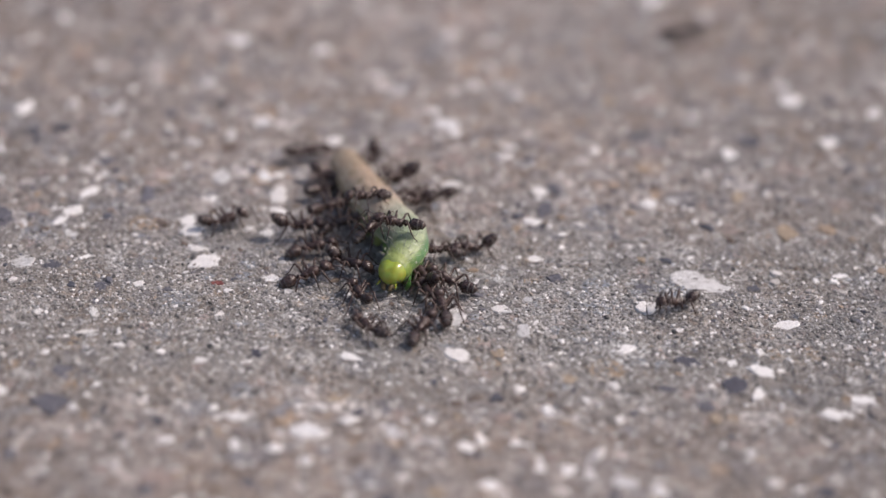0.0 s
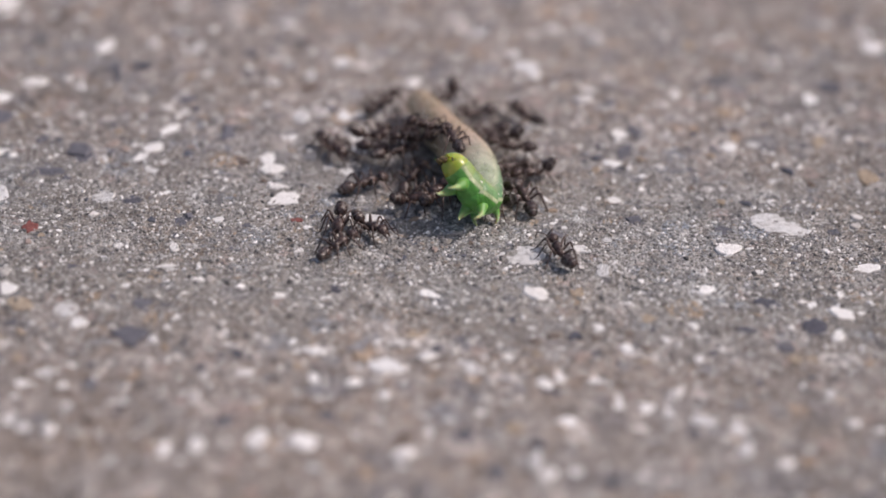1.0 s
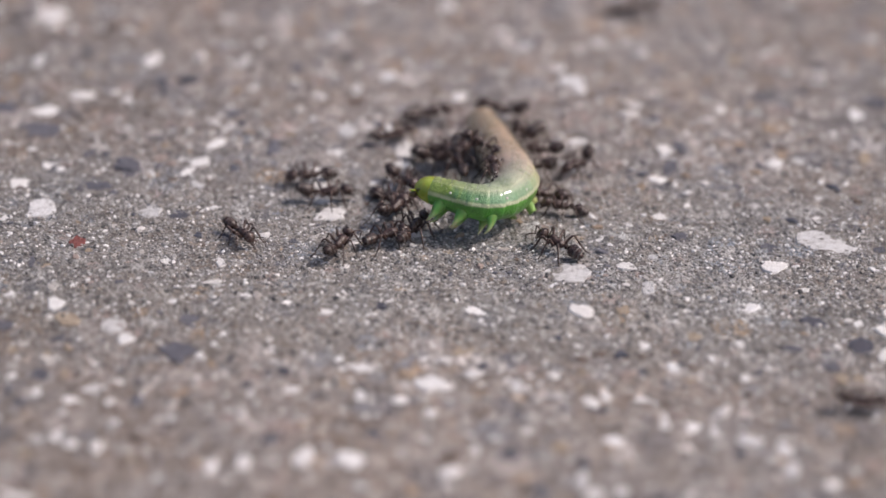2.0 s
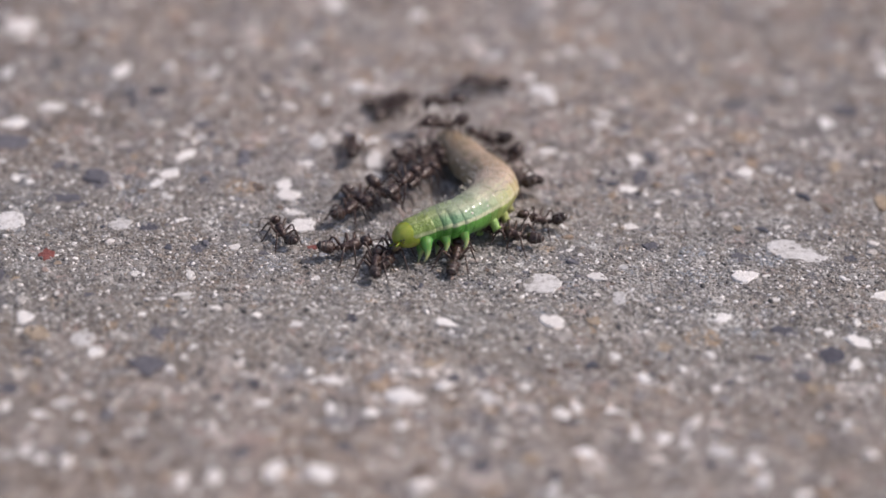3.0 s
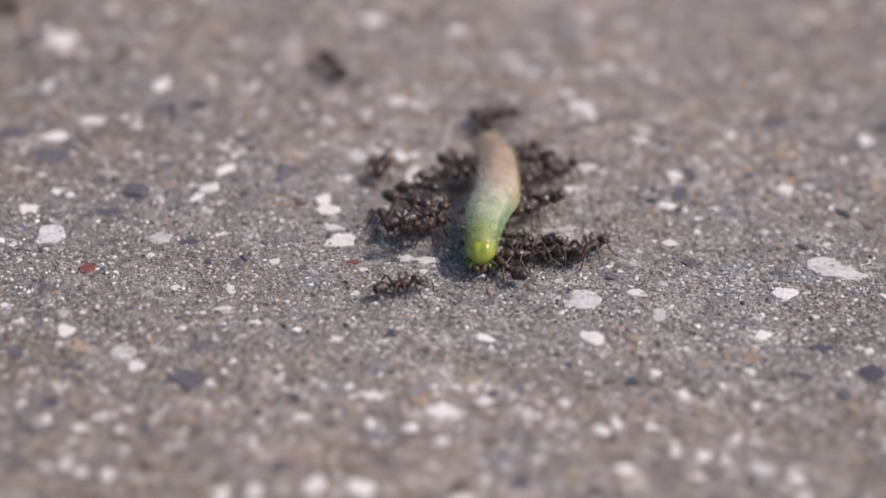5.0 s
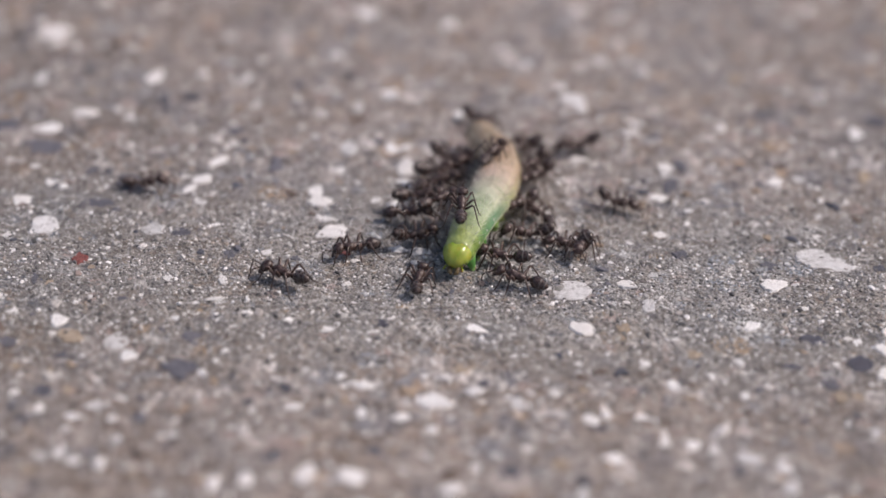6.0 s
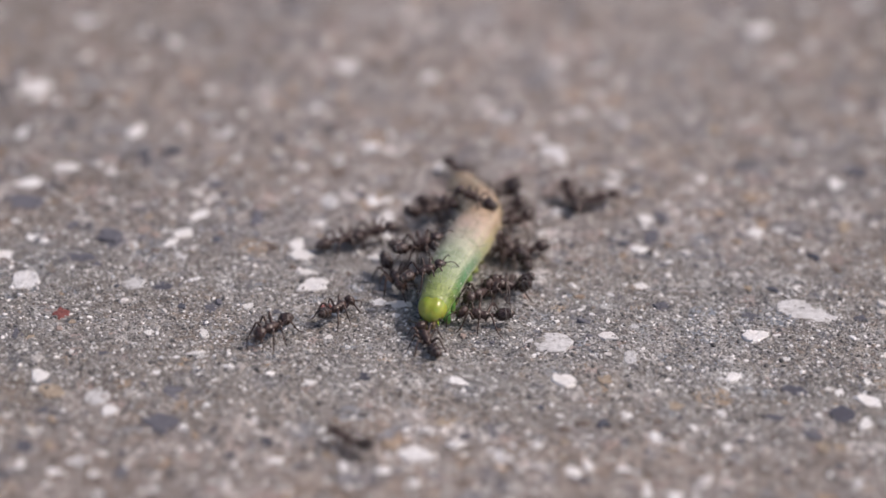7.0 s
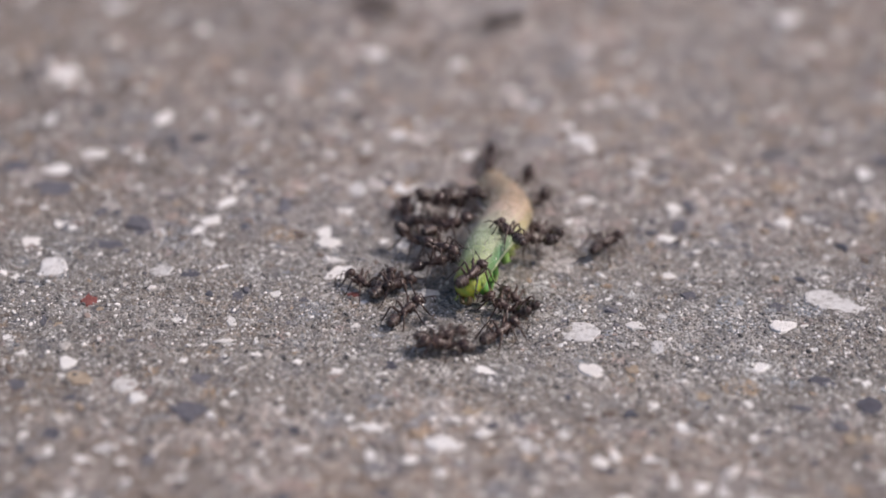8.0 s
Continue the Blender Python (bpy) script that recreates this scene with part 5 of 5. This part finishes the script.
    crawl([
        (0, 31.6, -7.5, 0.0, 200), (0.2, 33.1, 9.2, 0.0, 120), (0.4, 25.4, 15.1, 0.0, 165), (0.6, 22.1, 12.1, 0.0, 175), (0.8, 14.2, 16.2, 0.0, 152),
        (1, 9.2, 19.0, 0.0, 127), (1.1, 5.5, 27.5, 0.0, 146), (1.3, -6.7, 29.8, 0.0, 181), (1.4, -16.6, 27.2, 0.0, 202), (1.5, -27.1, 21.7, 0.0, 214),
        (1.6, -28.3, 19.3, 0.0, 279), (1.8, -24.8, 8.0, 0.0, 281), (2, -23.6, -5.8, 0.0, 304), (2.2, -15.8, -5.5, 0.0, 368), (2.5, -16.1, -4.8, 0.0, 448),
        (2.85, -16.9, -3.0, 0.0, 476), (3.3, -17.6, -1.7, 0.0, 477), (3.5, -18.9, 0.9, 0.0, 495), (3.7, -26.5, 7.3, 0.0, 547), (3.9, -39.9, -1.7, 0.0, 568),
        (4, -46.0, -3.0, 0.0, 559), (4.2, -59.0, -8.3, 0.0, 556), (4.5, -58.4, -6.6, 0.0, 476), (4.85, -56.9, -2.2, 0.0, 431), (5.2, -55.3, 2.7, 0.0, 431),
        (5.6, -54.4, 5.4, 0.0, 382), (5.8, -38.9, 9.4, 0.0, 366), (6, -34.8, 7.5, 0.0, 350), (6.2, -19.8, -0.5, 0.0, 334), (6.5, -12.3, -3.5, 0.0, 324),
        (7, -12.3, -5.9, 0.0, 404), (7.5, -11.4, 0.6, 0.0, 420), (8, -13.0, -2.9, 0.0, 500)], "small black worker ant running over bare concrete")
    crawl([
        (0, 39.8, 56.8, 0.0, 0), (0.2, 24.3, 43.7, 0.0, -80), (0.4, 21.4, 46.0, 0.0, -160), (0.6, 19.6, 47.4, 0.0, -240), (0.8, 21.0, 72.2, 0.0, -274),
        (1.2, 21.9, 80.5, 0.0, -291), (1.5, 23.9, 79.7, 0.0, -371), (1.85, 30.1, 77.1, 0.0, -383), (2.2, 39.1, 73.3, 0.0, -383), (2.55, 49.2, 69.0, 0.0, -383),
        (2.9, 58.8, 65.0, 0.0, -383), (3.25, 66.4, 61.7, 0.0, -383), (3.7, 70.6, 60.0, 0.0, -463), (3.9, 54.4, 45.7, 0.0, -521), (4.1, 31.7, 46.7, 0.0, -541),
        (4.3, -4.8, 46.9, 0.0, -543), (4.5, -36.5, 50.5, 0.0, -542), (4.7, -55.5, 49.0, 0.0, -544), (5, -59.9, 52.1, 0.0, -575), (5.35, -70.8, 59.7, 0.0, -575),
        (5.8, -79.5, 65.9, 0.0, -576), (6.1, -79.8, 66.1, 0.0, -575), (6.45, -80.7, 67.1, 0.0, -586), (6.8, -81.9, 68.3, 0.0, -586), (7.15, -83.2, 69.7, 0.0, -586),
        (7.5, -84.3, 70.9, 0.0, -586), (8, -85.1, 71.6, 0.0, -573)], "small black worker ant running over bare concrete")
    crawl([
        (0, -2.6, 14.8, 0.0, 30), (0.5, -10.6, 15.1, 0.0, 20), (1, -10.8, 9.6, 0.0, -60), (1.3, -12.1, 8.1, 0.0, -140), (1.4, -17.4, 10.8, 0.0, -220),
        (1.5, -15.1, 21.9, 0.0, -290), (1.6, -11.4, 27.0, 0.0, -289), (1.8, -7.0, 45.6, 0.0, -322), (2, 17.8, 50.1, 0.0, -361), (2.2, 41.4, 45.0, 0.0, -381),
        (2.6, 22.0, 38.0, 0.0, -461), (3, 3.0, 31.5, 0.0, -530), (3.3, -6.0, 28.6, 0.0, -525), (3.7, -11.5, 27.0, 0.0, -525), (4.2, -14.4, 25.9, 0.0, -530),
        (4.7, -15.5, 26.5, 0.0, -560), (5.1, -20.0, 46.0, 0.0, -610), (5.5, -24.0, 78.0, 0.0, -620), (5.9, -27.0, 104.0, 0.0, -623), (7, -29.0, 112.0, 0.0, -623),
        (8, -30.0, 114.0, 0.0, -623)], "small black worker ant running over bare concrete")
    crawl([
        (0, -4.0, 2.0, 0.0, 10), (0.5, -12.6, 8.3, 0.0, 20), (1, -2.1, 4.4, 0.0, 60), (1.3, -16.3, 8.5, 0.0, 140), (1.5, -17.6, 10.1, 0.0, 152),
        (1.6, -18.5, 9.6, 0.0, 232), (1.8, -19.3, -0.8, 0.0, 278), (2, -18.0, 6.5, 0.0, 198), (2.2, -22.5, 13.5, 0.0, 118), (2.5, -18.9, 16.3, 0.0, 38),
        (2.85, -9.8, 23.2, 0.0, 37), (3.3, -2.5, 28.7, 0.0, 96), (3.5, -10.2, 26.9, 0.0, 176), (3.7, -16.4, 28.0, 0.0, 168), (3.9, -18.9, 28.7, 0.0, 175),
        (4, -14.9, 29.3, 0.0, 95), (4.1, -12.1, 29.5, 0.0, 15), (4.3, -8.6, 30.3, 0.0, 29), (4.5, -8.8, 31.3, 0.0, -51), (4.7, -11.2, 18.0, 0.0, -100),
        (5, -11.8, 14.4, 0.0, -100), (5.35, -13.3, 5.6, 0.0, -100), (5.8, -14.5, -1.5, 0.0, -96), (6, -12.8, -4.6, 0.0, -150), (6.2, -19.0, -10.4, 0.0, -138),
        (6.4, -19.4, -8.9, 0.0, -128), (6.5, -18.6, -10.0, 0.0, -138), (7, -18.7, -10.2, 0.0, -128), (7.2, -19.8, -11.5, 0.0, -50), (7.4, -14.6, -15.1, 0.0, 30),
        (7.5, -12.8, -5.5, 0.0, 66), (8, -9.5, -3.5, 0.0, 32)], "small black worker ant running over bare concrete")
    crawl([
        (0, 0.4, -6.9, 0.0, 116), (0.5, -1.5, -4.3, 0.0, 36), (1, -6.0, -6.6, 0.0, -44), (1.2, -3.7, -13.0, 0.0, -67), (1.3, -2.5, -17.4, 0.0, -63),
        (1.4, 1.0, -22.5, 0.0, -45), (1.5, 8.0, -27.8, 0.0, -33), (1.6, 13.0, -30.3, 0.0, -19), (1.8, 24.1, -33.2, 0.0, -4), (2, 35.2, -32.0, 0.0, 7),
        (2.2, 48.6, -30.4, 0.0, -6), (2.5, 48.2, -33.5, 0.0, -86), (2.85, 47.4, -40.0, 0.0, -98), (3.1, 47.1, -42.2, 0.0, -167), (3.3, 32.9, -43.2, 0.0, -214),
        (3.5, 33.3, -32.9, 0.0, -236), (3.7, 21.4, -26.0, 0.0, -214), (3.8, 17.3, -22.0, 0.0, -223), (3.9, 15.4, -20.4, 0.0, -225), (4, 16.2, -20.8, 0.0, -284),
        (4.1, 17.8, -10.4, 0.0, -269), (4.2, 16.0, -5.9, 0.0, -226), (4.3, 9.0, -1.3, 0.0, -202), (4.5, 7.9, -2.7, 0.0, -152), (4.7, 6.8, -2.4, 0.0, -158),
        (5, 7.5, -1.5, 0.0, -238), (5.35, 8.9, 0.8, 0.0, -303), (5.8, 10.2, 2.7, 0.0, -312), (6, 14.4, 6.9, 0.0, -392), (6.2, 15.6, -3.9, 0.0, -417),
        (6.4, 28.0, -14.0, 0.0, -417), (6.5, 28.8, -24.1, 0.0, -460), (6.6, 25.8, -26.7, 0.0, -516), (6.8, 5.9, -34.2, 0.0, -536), (7, -10.3, -29.5, 0.0, -571),
        (7.1, -18.3, -19.7, 0.0, -604), (7.2, -17.3, -14.8, 0.0, -669), (7.4, -13.1, -13.2, 0.0, -672), (7.5, -9.2, -3.8, 0.0, -640), (8, -10.1, -2.6, 0.0, -630)], "small black worker ant running over bare concrete")
    crawl([
        (0, -36.3, -48.7, 0.0, -117), (0.3, -37.0, -50.1, 0.0, -117), (0.65, -38.6, -53.4, 0.0, -117), (1, -39.6, -55.3, 0.0, -37), (1.2, -29.4, -49.5, 0.0, 43),
        (1.4, -24.2, -32.4, 0.0, 75), (1.5, -21.4, -19.2, 0.0, 84), (1.6, -22.0, -11.1, 0.0, 95), (1.8, -22.1, -11.4, 0.0, 59), (2, -15.7, 2.8, 0.0, 10),
        (2.2, -13.9, -8.6, 0.0, -8), (2.5, -12.9, -7.9, 0.0, 37), (2.85, -10.5, -6.2, 0.0, 37), (3.3, -8.6, -4.7, 0.0, -20), (3.5, -4.8, -8.6, 0.0, 60),
        (3.6, -1.0, -8.8, 0.0, -20), (3.7, 2.7, -13.1, 0.0, -44), (3.8, 6.8, -16.3, 0.0, -50), (3.9, 10.0, -21.9, 0.0, -58), (4, 10.1, -21.7, 0.0, 22),
        (4.1, 13.6, -20.4, 0.0, -14), (4.3, 29.4, -26.5, 0.0, -42), (4.5, 33.6, -38.5, 0.0, -81), (4.7, 33.0, -48.9, 0.0, -161), (5.2, 12.8, -45.1, 0.0, -221),
        (5.8, -8.3, -12.7, 0.0, -227), (6, -19.5, -10.2, 0.0, -208), (6.2, -15.8, -8.8, 0.0, -288), (6.4, 3.5, -13.3, 0.0, -364), (6.5, 5.3, -9.8, 0.0, -284),
        (6.6, 8.0, -10.3, 0.0, -317), (6.8, 18.3, 0.3, 0.0, -277), (7, 11.5, 20.0, 0.0, -252), (7.2, 7.3, 33.2, 0.0, -249), (7.4, -0.4, 50.7, 0.0, -237),
        (7.8, -9.6, 59.7, 0.0, -225), (8, -14.9, 65.4, 0.0, -227)], "small black worker ant running over bare concrete")
    crawl([
        (0, 6.7, -12.9, 0.0, 60), (0.5, 13.8, -10.3, 0.0, 140), (1, 12.1, -10.0, 0.0, 109), (1.5, 11.4, -5.2, 0.0, 170), (2, 6.0, 4.4, 0.0, 170),
        (2.3, 6.9, -2.8, 0.0, 146), (2.65, 6.6, -2.4, 0.0, 157), (3, 6.3, -1.9, 0.0, 155), (3.5, 4.6, 2.3, 0.3, 190), (4, 6.0, 0.4, 0.0, 110),
        (4.5, 9.0, -2.1, 0.0, 30), (4.8, 9.5, -1.7, 0.0, 38), (5.15, 10.7, -0.7, 0.0, 38), (5.5, 12.0, 0.2, 0.0, 38), (5.8, 12.4, 0.6, 0.0, -42),
        (6, 10.2, -2.4, 0.0, -106), (6.5, 9.9, -2.9, 0.0, -186), (6.6, 10.0, -1.2, 0.0, -199), (6.8, 11.1, 10.5, 0.0, -243), (7, 6.1, 7.0, 0.0, -163),
        (7.5, 8.5, -1.7, 0.0, -83), (7.8, 7.5, 1.7, 0.0, -3), (8, 12.1, 6.9, 0.0, 48)], "small black worker ant running over bare concrete")
    crawl([
        (0, 7.4, -6.6, 0.0, 120), (0.25, 8.1, 0.0, 0.4, 160), (0.5, 6.0, 6.6, 0.8, 200), (1, 3.7, 18.4, 0.0, 210), (1.1, 5.5, 24.6, 0.0, 179),
        (1.5, 2.5, 19.1, 0.0, 259), (2, 4.3, 18.0, 0.0, 220), (2.2, 3.6, 16.4, 0.0, 213), (2.5, 3.8, 16.3, 0.0, 207), (2.85, 4.2, 15.8, 0.0, 201),
        (3.2, 4.7, 15.4, 0.0, 207), (3.5, 4.9, 15.2, 0.0, 127), (4, 3.1, 17.0, 0.0, 200), (4.5, 5.4, 12.6, 0.0, 280), (4.8, 6.2, 13.7, 0.0, 360),
        (5.15, 8.2, 16.5, 0.0, 413), (5.5, 10.3, 19.2, 0.0, 413), (5.8, 11.1, 20.3, 0.0, 493), (6, -2.2, 12.8, 0.9, 413), (6.25, 2.5, 13.7, 4.2, 373),
        (6.5, 7.2, 14.5, 0.0, 333), (7, 14.5, 19.3, 0.0, 373), (7.2, 16.4, 32.1, 0.0, 439), (7.4, 22.6, 48.2, 0.0, 463), (7.8, 8.3, 67.4, 0.0, 507),
        (8, 0.8, 62.3, 0.0, 574)], "small black worker ant running over bare concrete")


motions()
